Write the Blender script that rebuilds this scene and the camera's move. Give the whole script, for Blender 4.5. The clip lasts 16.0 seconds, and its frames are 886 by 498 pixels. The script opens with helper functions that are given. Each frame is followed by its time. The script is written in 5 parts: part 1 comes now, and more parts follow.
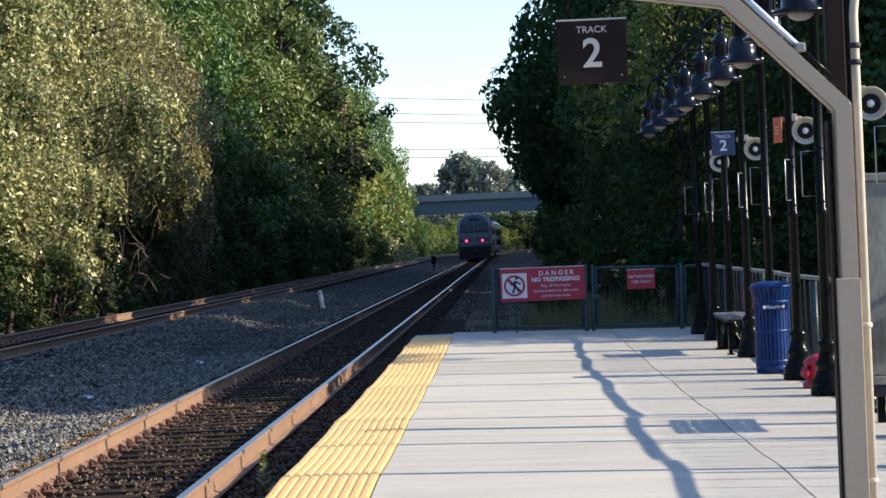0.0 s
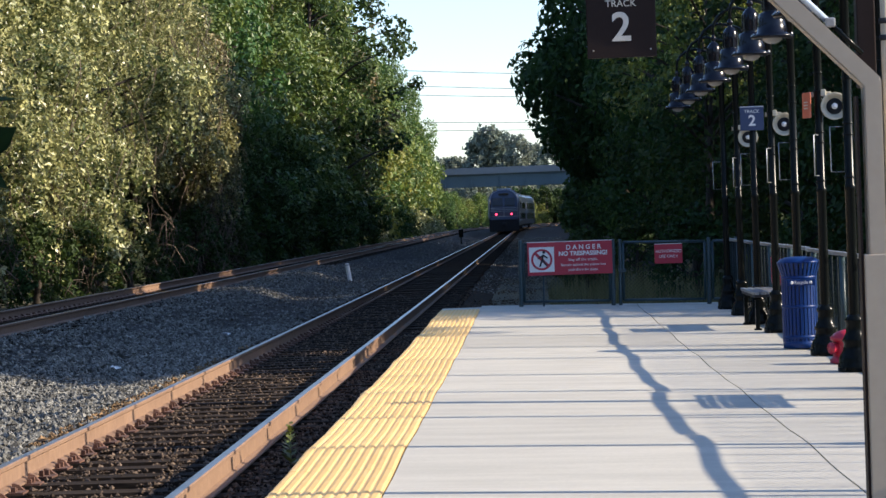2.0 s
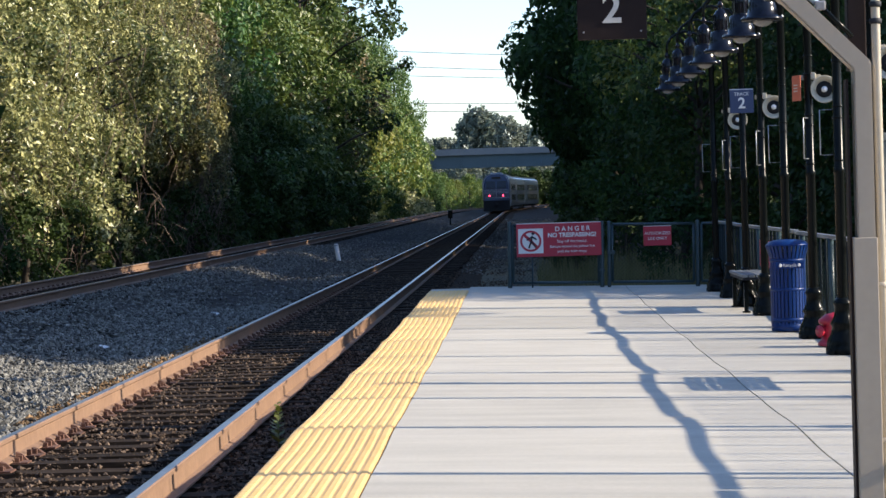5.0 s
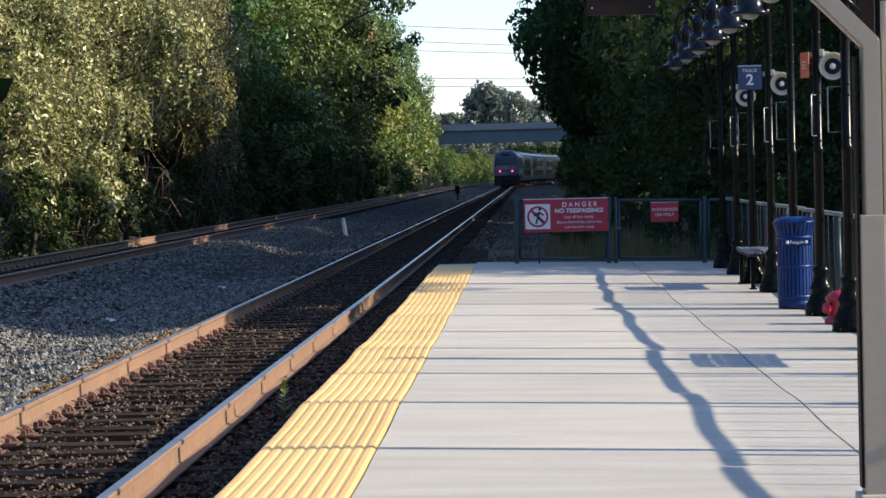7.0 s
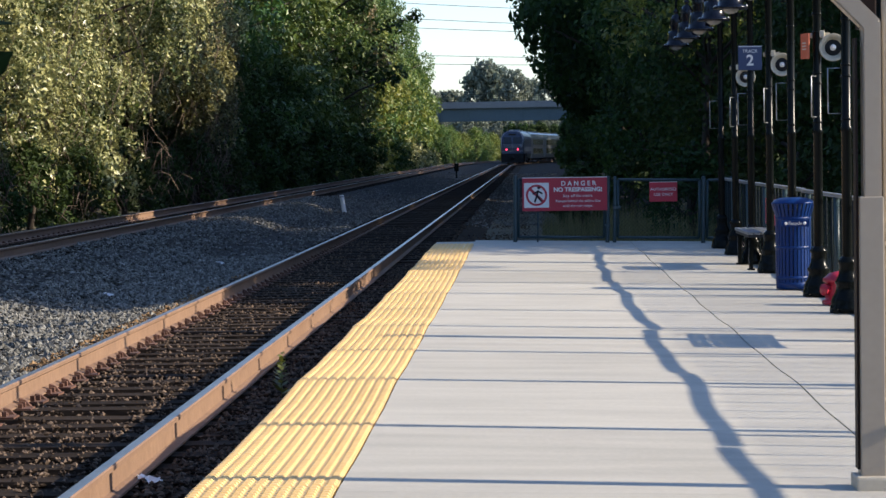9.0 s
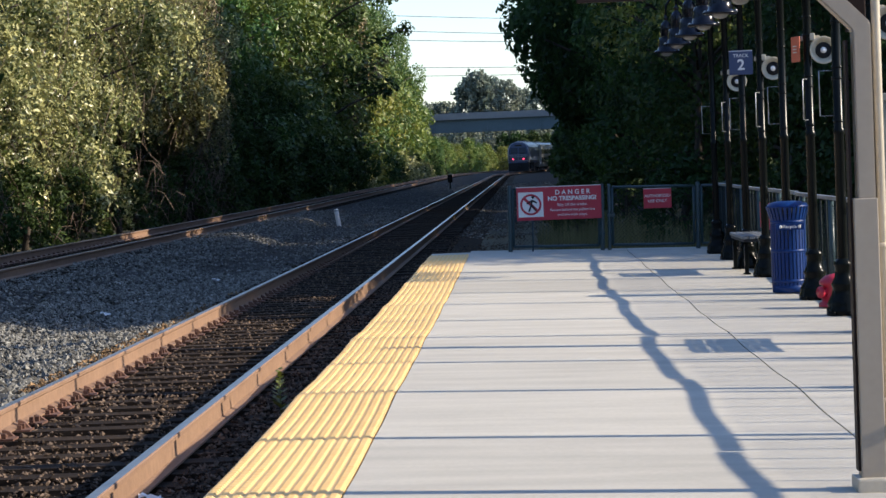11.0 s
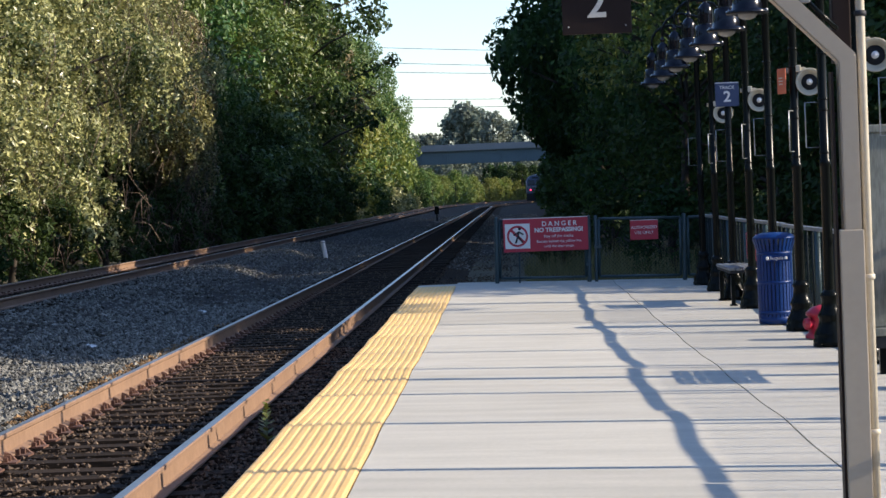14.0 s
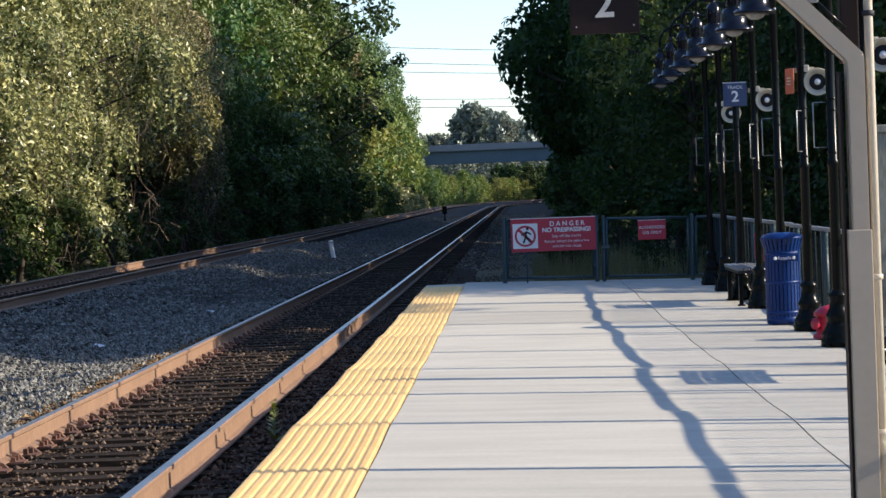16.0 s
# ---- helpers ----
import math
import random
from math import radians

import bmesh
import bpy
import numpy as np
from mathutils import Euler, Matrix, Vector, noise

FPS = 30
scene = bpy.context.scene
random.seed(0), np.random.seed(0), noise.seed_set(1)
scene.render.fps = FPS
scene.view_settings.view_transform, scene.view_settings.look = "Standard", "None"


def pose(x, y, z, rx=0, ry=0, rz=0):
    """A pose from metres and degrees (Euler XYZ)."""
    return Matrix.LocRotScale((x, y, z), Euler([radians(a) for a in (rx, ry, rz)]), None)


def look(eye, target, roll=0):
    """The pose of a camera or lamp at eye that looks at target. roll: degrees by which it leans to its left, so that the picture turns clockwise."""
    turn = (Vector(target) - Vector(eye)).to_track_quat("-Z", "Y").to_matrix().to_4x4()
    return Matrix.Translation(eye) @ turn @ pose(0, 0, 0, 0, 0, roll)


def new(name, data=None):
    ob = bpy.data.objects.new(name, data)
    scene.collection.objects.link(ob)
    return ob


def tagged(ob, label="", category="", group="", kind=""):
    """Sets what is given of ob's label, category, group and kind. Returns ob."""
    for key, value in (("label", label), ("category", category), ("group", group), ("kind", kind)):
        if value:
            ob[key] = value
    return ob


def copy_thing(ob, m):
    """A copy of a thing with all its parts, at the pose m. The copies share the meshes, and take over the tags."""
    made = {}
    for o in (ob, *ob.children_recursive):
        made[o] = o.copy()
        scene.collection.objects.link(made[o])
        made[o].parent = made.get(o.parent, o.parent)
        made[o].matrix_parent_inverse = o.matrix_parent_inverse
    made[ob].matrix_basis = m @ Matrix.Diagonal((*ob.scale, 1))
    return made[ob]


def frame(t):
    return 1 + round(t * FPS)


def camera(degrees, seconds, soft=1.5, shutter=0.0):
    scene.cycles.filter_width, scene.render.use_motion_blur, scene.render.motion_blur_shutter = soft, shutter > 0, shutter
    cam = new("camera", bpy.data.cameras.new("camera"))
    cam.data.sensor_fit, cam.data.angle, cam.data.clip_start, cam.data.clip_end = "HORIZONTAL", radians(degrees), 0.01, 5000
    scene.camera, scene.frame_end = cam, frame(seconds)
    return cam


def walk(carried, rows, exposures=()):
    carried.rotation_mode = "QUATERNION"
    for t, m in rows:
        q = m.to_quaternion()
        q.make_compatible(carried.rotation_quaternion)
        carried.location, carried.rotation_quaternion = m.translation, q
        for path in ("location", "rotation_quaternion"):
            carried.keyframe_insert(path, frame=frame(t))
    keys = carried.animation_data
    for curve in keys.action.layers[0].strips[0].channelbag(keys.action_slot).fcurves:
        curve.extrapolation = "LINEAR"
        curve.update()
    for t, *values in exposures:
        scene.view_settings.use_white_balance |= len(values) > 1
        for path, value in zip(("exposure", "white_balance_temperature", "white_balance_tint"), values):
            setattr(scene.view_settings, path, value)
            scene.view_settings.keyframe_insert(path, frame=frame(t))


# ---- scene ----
cam = camera(20.66, 16.0, soft=1.5)
EYE = 1.41
TURNS = [
    (0.0, 1.3851, -0.1025, 2.4006), (0.5, 1.4045, -0.2858, 2.5015), (1.0, 1.4570, -0.7929, 1.9247),
    (1.5, 1.7196, -0.9670, 1.9360), (2.0, 2.0330, -0.7088, 2.0249), (2.5, 1.7871, -0.6334, 2.0111),
    (3.0, 1.8128, -0.6460, 1.6858), (3.5, 1.8782, -0.5827, 1.5462), (4.0, 1.8817, -0.9346, 1.7931),
    (4.5, 1.9061, -1.2650, 1.5911), (4.7, 1.7936, -1.1658, 1.7202), (6.8, 1.5486, -1.2767, 1.4388),
    (7.0, 1.9504, -1.7492, 1.3984), (7.5, 2.2717, -2.0716, 1.2036), (8.0, 2.2069, -2.2587, 1.0370),
    (8.5, 1.9090, -2.2806, 0.9033), (9.0, 1.9300, -2.2753, 0.8500), (11.5, 1.7455, -1.7707, 2.3611),
    (12.0, 1.7463, -1.2863, 2.3570), (12.5, 1.8271, -1.4014, 2.3618), (13.0, 1.7453, -1.5002, 2.4176),
    (13.5, 1.5826, -1.4730, 2.3491), (14.0, 1.4593, -1.2732, 2.2192), (14.5, 1.4253, -1.1397, 2.1467),
    (15.0, 1.6246, -1.1868, 2.2337), (15.5, 1.6901, -1.3358, 2.2731), (16.0, 1.6430, -1.2697, 2.1994),
]
walk(cam, [(t, pose(0, 0, EYE, 90 + pitch, roll, yaw)) for t, yaw, pitch, roll in TURNS],
     exposures=[(0.0, 1.04), (2.0, 1.02), (3.5, 1.06), (7.0, 0.95), (7.6, 0.89), (9.0, 0.88), (11.5, 0.92), (16.0, 0.93)])

# ---------------------------------------------------------------- light
SUN_EL, SUN_AZ = 25.0, 94.0
world = bpy.data.worlds.new("sky")
scene.world = world
world.use_nodes = True
wn = world.node_tree
sky = wn.nodes.new("ShaderNodeTexSky")
sky.sky_type = "NISHITA"
sky.sun_disc = False
sky.sun_elevation, sky.sun_rotation = radians(SUN_EL), radians(SUN_AZ)
sky.air_density, sky.dust_density, sky.ozone_density = 1.0, 0.4, 2.0
wn.nodes["Background"].inputs[1].default_value = 0.128
tint = wn.nodes.new("ShaderNodeMix")
tint.data_type, tint.blend_type = "RGBA", "MULTIPLY"
tint.inputs[0].default_value, tint.inputs[7].default_value = 1.0, (0.93, 0.985, 1.16, 1)
wn.links.new(sky.outputs[0], tint.inputs[6])
wn.links.new(tint.outputs[2], wn.nodes["Background"].inputs[0])
sun_data = bpy.data.lights.new("sun", "SUN")
sun_data.energy, sun_data.angle, sun_data.color = 4.6, radians(0.55), (1.0, 0.87, 0.70)
sun = new("sun", sun_data)
to_sun = Vector((math.sin(radians(SUN_AZ)) * math.cos(radians(SUN_EL)), math.cos(radians(SUN_AZ)) * math.cos(radians(SUN_EL)), math.sin(radians(SUN_EL))))
sun.matrix_world = look(to_sun * 60, (0, 0, 0))


# ---------------------------------------------------------------- materials
def mat(name, base, rough=0.7, metal=0.0, other=None, scale=6.0, fine=60.0, amount=0.6, bump=0.0, bump_scale=80.0, random_tint=0.0,
        island=0.0, emit=None, specular=0.5, stretch=(1, 1, 1)):
    """A procedural surface: two scales of noise between two colours, bump, and a tint by object or by piece."""
    m = bpy.data.materials.new(name)
    m.use_nodes = True
    nt = m.node_tree
    b = nt.nodes["Principled BSDF"]
    b.inputs["Roughness"].default_value, b.inputs["Metallic"].default_value = rough, metal
    b.inputs["Specular IOR Level"].default_value = specular
    tex = nt.nodes.new("ShaderNodeTexCoord")
    mp = nt.nodes.new("ShaderNodeMapping")
    mp.inputs["Scale"].default_value = stretch
    nt.links.new(tex.outputs["Object"], mp.inputs[0])
    other = other or tuple(c * 0.7 for c in base)
    n1, n2 = nt.nodes.new("ShaderNodeTexNoise"), nt.nodes.new("ShaderNodeTexNoise")
    n1.inputs["Scale"].default_value, n2.inputs["Scale"].default_value = scale, fine
    n1.inputs["Detail"].default_value, n2.inputs["Detail"].default_value = 4, 3
    add = nt.nodes.new("ShaderNodeMath")
    add.operation = "ADD"
    for n, i in ((n1, 0), (n2, 1)):
        nt.links.new(mp.outputs[0], n.inputs["Vector"])
        nt.links.new(n.outputs[0], add.inputs[i])
    ramp = nt.nodes.new("ShaderNodeMapRange")
    ramp.inputs["From Min"].default_value, ramp.inputs["From Max"].default_value = 0.7, 1.3
    ramp.inputs["To Max"].default_value = amount
    nt.links.new(add.outputs[0], ramp.inputs[0])
    mix = nt.nodes.new("ShaderNodeMix")
    mix.data_type = "RGBA"
    mix.inputs[6].default_value, mix.inputs[7].default_value = (*base, 1), (*other, 1)
    nt.links.new(ramp.outputs[0], mix.inputs[0])
    out = mix.outputs[2]
    for kind, k in (("ShaderNodeObjectInfo", random_tint), ("ShaderNodeNewGeometry", island)):
        if k:
            info = nt.nodes.new(kind)
            hsv = nt.nodes.new("ShaderNodeHueSaturation")
            mr = nt.nodes.new("ShaderNodeMapRange")
            mr.inputs["To Min"].default_value, mr.inputs["To Max"].default_value = 1 - k, 1 + k
            nt.links.new(info.outputs["Random" if kind == "ShaderNodeObjectInfo" else "Random Per Island"], mr.inputs[0])
            nt.links.new(mr.outputs[0], hsv.inputs["Value"])
            nt.links.new(out, hsv.inputs["Color"])
            out = hsv.outputs[0]
    nt.links.new(out, b.inputs["Base Color"])
    if bump:
        nb, bp = nt.nodes.new("ShaderNodeTexNoise"), nt.nodes.new("ShaderNodeBump")
        nb.inputs["Scale"].default_value = bump_scale
        bp.inputs["Strength"].default_value, bp.inputs["Distance"].default_value = bump, 0.01
        nt.links.new(mp.outputs[0], nb.inputs["Vector"])
        nt.links.new(nb.outputs[0], bp.inputs["Height"])
        nt.links.new(bp.outputs[0], b.inputs["Normal"])
    if emit:
        b.inputs["Emission Color"].default_value, b.inputs["Emission Strength"].default_value = (*emit[0], 1), emit[1]
    return m


def leaf_mat(name, base, other, through_light=0.35, rough=0.45, hue=0.03, specular=0.5):
    """Leaves: colour by leaf, a satin face, and some light let through."""
    m = bpy.data.materials.new(name)
    m.use_nodes = True
    nt = m.node_tree
    b = nt.nodes["Principled BSDF"]
    b.inputs["Roughness"].default_value = rough
    b.inputs["Specular IOR Level"].default_value = specular
    geo, mix = nt.nodes.new("ShaderNodeNewGeometry"), nt.nodes.new("ShaderNodeMix")
    mix.data_type = "RGBA"
    mix.inputs[6].default_value, mix.inputs[7].default_value = (*base, 1), (*other, 1)
    tex, noi, add = nt.nodes.new("ShaderNodeTexCoord"), nt.nodes.new("ShaderNodeTexNoise"), nt.nodes.new("ShaderNodeMath")
    noi.inputs["Scale"].default_value = 0.5
    nt.links.new(tex.outputs["Object"], noi.inputs["Vector"])
    add.operation = "MULTIPLY_ADD"
    add.inputs[1].default_value, add.inputs[2].default_value = 1.8, -0.9
    nt.links.new(noi.outputs[0], add.inputs[0])
    ad2 = nt.nodes.new("ShaderNodeMath")
    ad2.use_clamp = True
    nt.links.new(add.outputs[0], ad2.inputs[0])
    nt.links.new(geo.outputs["Random Per Island"], ad2.inputs[1])
    nt.links.new(ad2.outputs[0], mix.inputs[0])
    info, hsv, mr = nt.nodes.new("ShaderNodeObjectInfo"), nt.nodes.new("ShaderNodeHueSaturation"), nt.nodes.new("ShaderNodeMapRange")
    mr.inputs["To Min"].default_value, mr.inputs["To Max"].default_value = 0.5 - hue, 0.5 + hue
    nt.links.new(info.outputs["Random"], mr.inputs[0])
    nt.links.new(mr.outputs[0], hsv.inputs["Hue"])
    nt.links.new(mix.outputs[2], hsv.inputs["Color"])
    nt.links.new(hsv.outputs[0], b.inputs["Base Color"])
    tr, sh = nt.nodes.new("ShaderNodeBsdfTranslucent"), nt.nodes.new("ShaderNodeMixShader")
    sh.inputs[0].default_value = through_light
    nt.links.new(hsv.outputs[0], tr.inputs[0])
    nt.links.new(b.outputs[0], sh.inputs[1])
    nt.links.new(tr.outputs[0], sh.inputs[2])
    nt.links.new(sh.outputs[0], nt.nodes["Material Output"].inputs[0])
    return m


M = dict(
    ground=mat("forest_floor", (0.07, 0.065, 0.04), 0.95, other=(0.11, 0.10, 0.05), scale=0.7, fine=9, bump=0.6, bump_scale=14),
    ballast_bed=mat("ballast_bed", (0.055, 0.053, 0.05), 0.95, other=(0.04, 0.038, 0.036), scale=3, fine=22, specular=0.1, amount=0.9, bump=1.0, bump_scale=26),
    dark_bed=mat("oily_ballast_bed", (0.036, 0.027, 0.02), 0.95, other=(0.02, 0.016, 0.012), specular=0.08, scale=3, fine=30, bump=1.0, bump_scale=26),
    stone=mat("grey_ballast_stone", (0.228, 0.222, 0.196), 0.9, other=(0.06, 0.058, 0.055), scale=5, fine=40, amount=0.9, island=0.6, specular=0.15),
    rust_stone=mat("rust_stained_stone", (0.24, 0.15, 0.075), 0.9, other=(0.07, 0.05, 0.035), scale=5, fine=40, amount=0.8, island=0.6, specular=0.12),
    dark_stone=mat("brown_ballast_stone", (0.115, 0.083, 0.06), 0.9, other=(0.026, 0.019, 0.015), scale=5, fine=40, island=0.9, specular=0.1),
    tie=mat("creosoted_timber", (0.02, 0.0145, 0.0105), 0.92, other=(0.05, 0.036, 0.026), specular=0.1, scale=2, fine=18, random_tint=0.35, bump=0.7, bump_scale=30, stretch=(0.15, 1, 1)),
    rail=mat("rusty_rail_side", (0.235, 0.143, 0.088), 0.8, other=(0.15, 0.087, 0.053), scale=1.5, fine=14, amount=0.7, bump=0.2, bump_scale=50),
    rail_top=mat("polished_rail_head", (0.52, 0.5, 0.47), 0.34, 1.0, other=(0.3, 0.26, 0.22), scale=3, fine=40),
    plate=mat("rusty_plate", (0.12, 0.055, 0.033), 0.85, other=(0.05, 0.025, 0.018), scale=8, fine=40, random_tint=0.3),
    concrete=mat("broom_finished_concrete", (0.525, 0.495, 0.42), 0.85, other=(0.40, 0.378, 0.322), scale=0.8, fine=38, amount=1.15, random_tint=0.11, bump=0.15, bump_scale=160, stretch=(1, 5, 1)),
    concrete_side=mat("cast_concrete", (0.36, 0.34, 0.31), 0.9, other=(0.22, 0.21, 0.19), scale=1.2, fine=20, bump=0.3),
    joint=mat("dark_joint_filler", (0.09, 0.085, 0.08), 0.9),
    yellow=mat("yellow_tactile_tile", (0.82, 0.56, 0.225), 0.6, other=(0.68, 0.43, 0.165), scale=3, fine=35, amount=0.7, random_tint=0.06),
    black=mat("black_gloss_paint", (0.004, 0.0055, 0.0055), 0.25, other=(0.007, 0.009, 0.009), scale=4, fine=50, specular=0.12),
    navy=mat("blue_black_lamp_paint", (0.004, 0.005, 0.011), 0.2, other=(0.003, 0.004, 0.008), scale=4, fine=40, specular=0.35),
    blue_tube=mat("pale_blue_tube", (0.42, 0.52, 0.66), 0.3, other=(0.36, 0.45, 0.58)),
    globe=mat("frosted_lamp_glass", (0.3, 0.3, 0.3), 0.12),
    fence=mat("green_black_fence_paint", (0.02, 0.045, 0.055), 0.4, other=(0.03, 0.055, 0.06), scale=3, fine=30),
    mesh=mat("coated_fence_wire", (0.012, 0.02, 0.023), 0.65, specular=0.15),
    galv=mat("galvanised_steel", (0.40, 0.41, 0.42), 0.45, 0.8, other=(0.42, 0.43, 0.44), scale=6, fine=60),
    tan=mat("tan_enamel", (0.36, 0.31, 0.245), 0.5, other=(0.31, 0.265, 0.21), scale=2, fine=30, amount=0.5),
    conduit=mat("cream_conduit", (0.52, 0.47, 0.38), 0.5, other=(0.42, 0.37, 0.28), scale=4, fine=40),
    bin=mat("blue_powder_coat", (0.002, 0.03, 0.15), 0.4, other=(0.002, 0.022, 0.11), scale=4, fine=50, specular=0.3),
    dark=mat("dark_liner", (0.012, 0.014, 0.02), 0.7),
    bench=mat("grey_bench_slat", (0.22, 0.23, 0.24), 0.4, other=(0.15, 0.16, 0.17), scale=3, fine=30),
    red=mat("red_sign_enamel", (0.45, 0.02, 0.048), 0.4, other=(0.39, 0.018, 0.042), scale=3, fine=40),
    white=mat("white_sign_paint", (0.78, 0.77, 0.76), 0.5, other=(0.70, 0.69, 0.68), scale=6, fine=50),
    cream=mat("cream_lettering", (0.70, 0.66, 0.58), 0.5),
    brown=mat("dark_brown_sign", (0.016, 0.009, 0.008), 0.6, other=(0.022, 0.013, 0.011), scale=4, fine=40, specular=0.2),
    blue_sign=mat("blue_sign_enamel", (0.036, 0.056, 0.13), 0.4, other=(0.03, 0.046, 0.11), scale=4, fine=40),
    orange=mat("orange_sign", (0.60, 0.145, 0.07), 0.5, other=(0.52, 0.125, 0.065)),
    horn=mat("beige_horn_plastic", (0.56, 0.50, 0.38), 0.5, other=(0.44, 0.39, 0.29), scale=5, fine=40),
    panel=mat("grey_green_panel", (0.30, 0.31, 0.265), 0.65, other=(0.15, 0.155, 0.13), scale=2.5, fine=22, amount=0.9, bump=0.15, stretch=(4, 4, 0.6)),
    bark=mat("bark", (0.055, 0.043, 0.032), 0.95, other=(0.03, 0.024, 0.018), scale=6, fine=30, bump=0.8, bump_scale=20, stretch=(3, 3, 0.6)),
    vine=mat("dry_vine", (0.135, 0.098, 0.072), 0.9, other=(0.085, 0.06, 0.045), island=0.4),
    leaf_gold=leaf_mat("olive_gold_leaves", (0.062, 0.088, 0.02), (0.48, 0.455, 0.2), 0.22, 0.33, hue=0.012),
    leaf_brown=leaf_mat("browning_vine_leaves", (0.06, 0.065, 0.02), (0.30, 0.24, 0.10), 0.22, 0.5),
    # far leaves greyed and paled to stand in for distance haze
    leaf_hazy=leaf_mat("haze_paled_green_leaves", (0.10, 0.13, 0.10), (0.21, 0.235, 0.18), 0.25, 0.7, specular=0.2),
    # darkened copy of the green leaf; the wood's shade is in the colour
    leaf_mid=leaf_mat("shaded_green_leaves", (0.024, 0.048, 0.014), (0.095, 0.145, 0.032), 0.34, 0.5, specular=0.3),
    leaf_green=leaf_mat("green_leaves", (0.045, 0.095, 0.02), (0.14, 0.20, 0.042), 0.25),
    # darkest leaf tone, deep shade of the woods put into the colour
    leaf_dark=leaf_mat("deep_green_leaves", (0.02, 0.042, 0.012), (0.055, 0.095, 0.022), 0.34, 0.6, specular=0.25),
    leaf_yellow=leaf_mat("yellow_green_leaves", (0.09, 0.145, 0.028), (0.25, 0.27, 0.05), 0.3),
    grass=leaf_mat("dry_grass", (0.13, 0.13, 0.05), (0.22, 0.19, 0.09), 0.3),
    steel_blue=mat("weathered_blue_girder", (0.085, 0.125, 0.145), 0.65, other=(0.06, 0.09, 0.105), scale=0.4, fine=4),
    parapet=mat("parapet_concrete", (0.20, 0.205, 0.21), 0.85, other=(0.15, 0.155, 0.16), scale=0.4, fine=5),
    wire=mat("wire", (0.10, 0.10, 0.11), 0.5, 0.6),
    loco=mat("navy_train_paint", (0.034, 0.054, 0.115), 0.3, other=(0.026, 0.042, 0.092), scale=1, fine=10),
    loco_plum=mat("dull_plum_train_paint", (0.085, 0.08, 0.115), 0.4, other=(0.065, 0.06, 0.09), scale=1, fine=10),
    loco_grey=mat("silver_train_paint", (0.42, 0.43, 0.46), 0.35, 0.3, other=(0.36, 0.37, 0.4), scale=1, fine=10),
    stainless=mat("stainless_steel_car_side", (0.55, 0.56, 0.55), 0.35, 0.9, other=(0.45, 0.46, 0.45), scale=1, fine=12, stretch=(1, 0.1, 6)),
    glass=mat("dark_window_glass", (0.015, 0.018, 0.022), 0.06),
    under=mat("underframe_grime", (0.012, 0.012, 0.014), 0.8),
    tail=mat("tail_lamp", (0.5, 0.02, 0.05), 0.3, emit=((1.0, 0.05, 0.12), 3.0)),
)


# ---------------------------------------------------------------- building helpers
def mesh_of(name, bm, material, smooth=False):
    me = bpy.data.meshes.new(name)
    bm.normal_update()
    bm.to_mesh(me)
    bm.free()
    for m in (material if isinstance(material, (list, tuple)) else (material,)):
        me.materials.append(m)
    if smooth:
        for p in me.polygons:
            p.use_smooth = True
    return me


def part(name, bm, material, parent=None, label="", at=None, smooth=False):
    """One mesh object, under a thing where a parent is given."""
    ob = new(name, bm if isinstance(bm, bpy.types.Mesh) else mesh_of(name, bm, material, smooth))
    if parent:
        ob.parent = parent
    if at is not None:
        ob.matrix_basis = at
    return tagged(ob, label)


def thing(name, at, label, category, group="", kind=""):
    ob = new(name)
    ob.empty_display_size = 0.2
    ob.matrix_basis = at
    return tagged(ob, label, category, group, kind)


def box(bm, x0, x1, y0, y1, z0, z1, bevel=0.0, m=None, mi=0):
    v = [bm.verts.new((x, y, z)) for x in (x0, x1) for y in (y0, y1) for z in (z0, z1)]
    fs = [bm.faces.new([v[i] for i in f]) for f in ((0, 1, 3, 2), (4, 6, 7, 5), (0, 4, 5, 1), (2, 3, 7, 6), (0, 2, 6, 4), (1, 5, 7, 3))]
    for f in fs:
        f.material_index = mi
    if bevel:
        es = list({e for f in fs for e in f.edges})
        got = bmesh.ops.bevel(bm, geom=es, offset=bevel, segments=2, affect="EDGES", profile=0.6)
        v = list({q for f in got["faces"] for q in f.verts} | {q for q in v if q.is_valid})
    if m is not None:
        for q in v:
            q.co = m @ q.co
    return bm


def lathe(bm, profile, seg=16, m=None, cap=True, mi=0):
    """Turns (radius, z) pairs round the z axis."""
    rings = []
    for r, z in profile:
        ring = [bm.verts.new((r * math.cos(2 * math.pi * k / seg), r * math.sin(2 * math.pi * k / seg), z)) for k in range(seg)]
        if m is not None:
            for q in ring:
                q.co = m @ q.co
        rings.append(ring)
    for a, b in zip(rings, rings[1:]):
        for k in range(seg):
            f = bm.faces.new((a[k], a[(k + 1) % seg], b[(k + 1) % seg], b[k]))
            f.smooth, f.material_index = True, mi
    if cap:
        bm.faces.new(rings[0][::-1]).material_index = mi
        bm.faces.new(rings[-1]).material_index = mi
    return bm


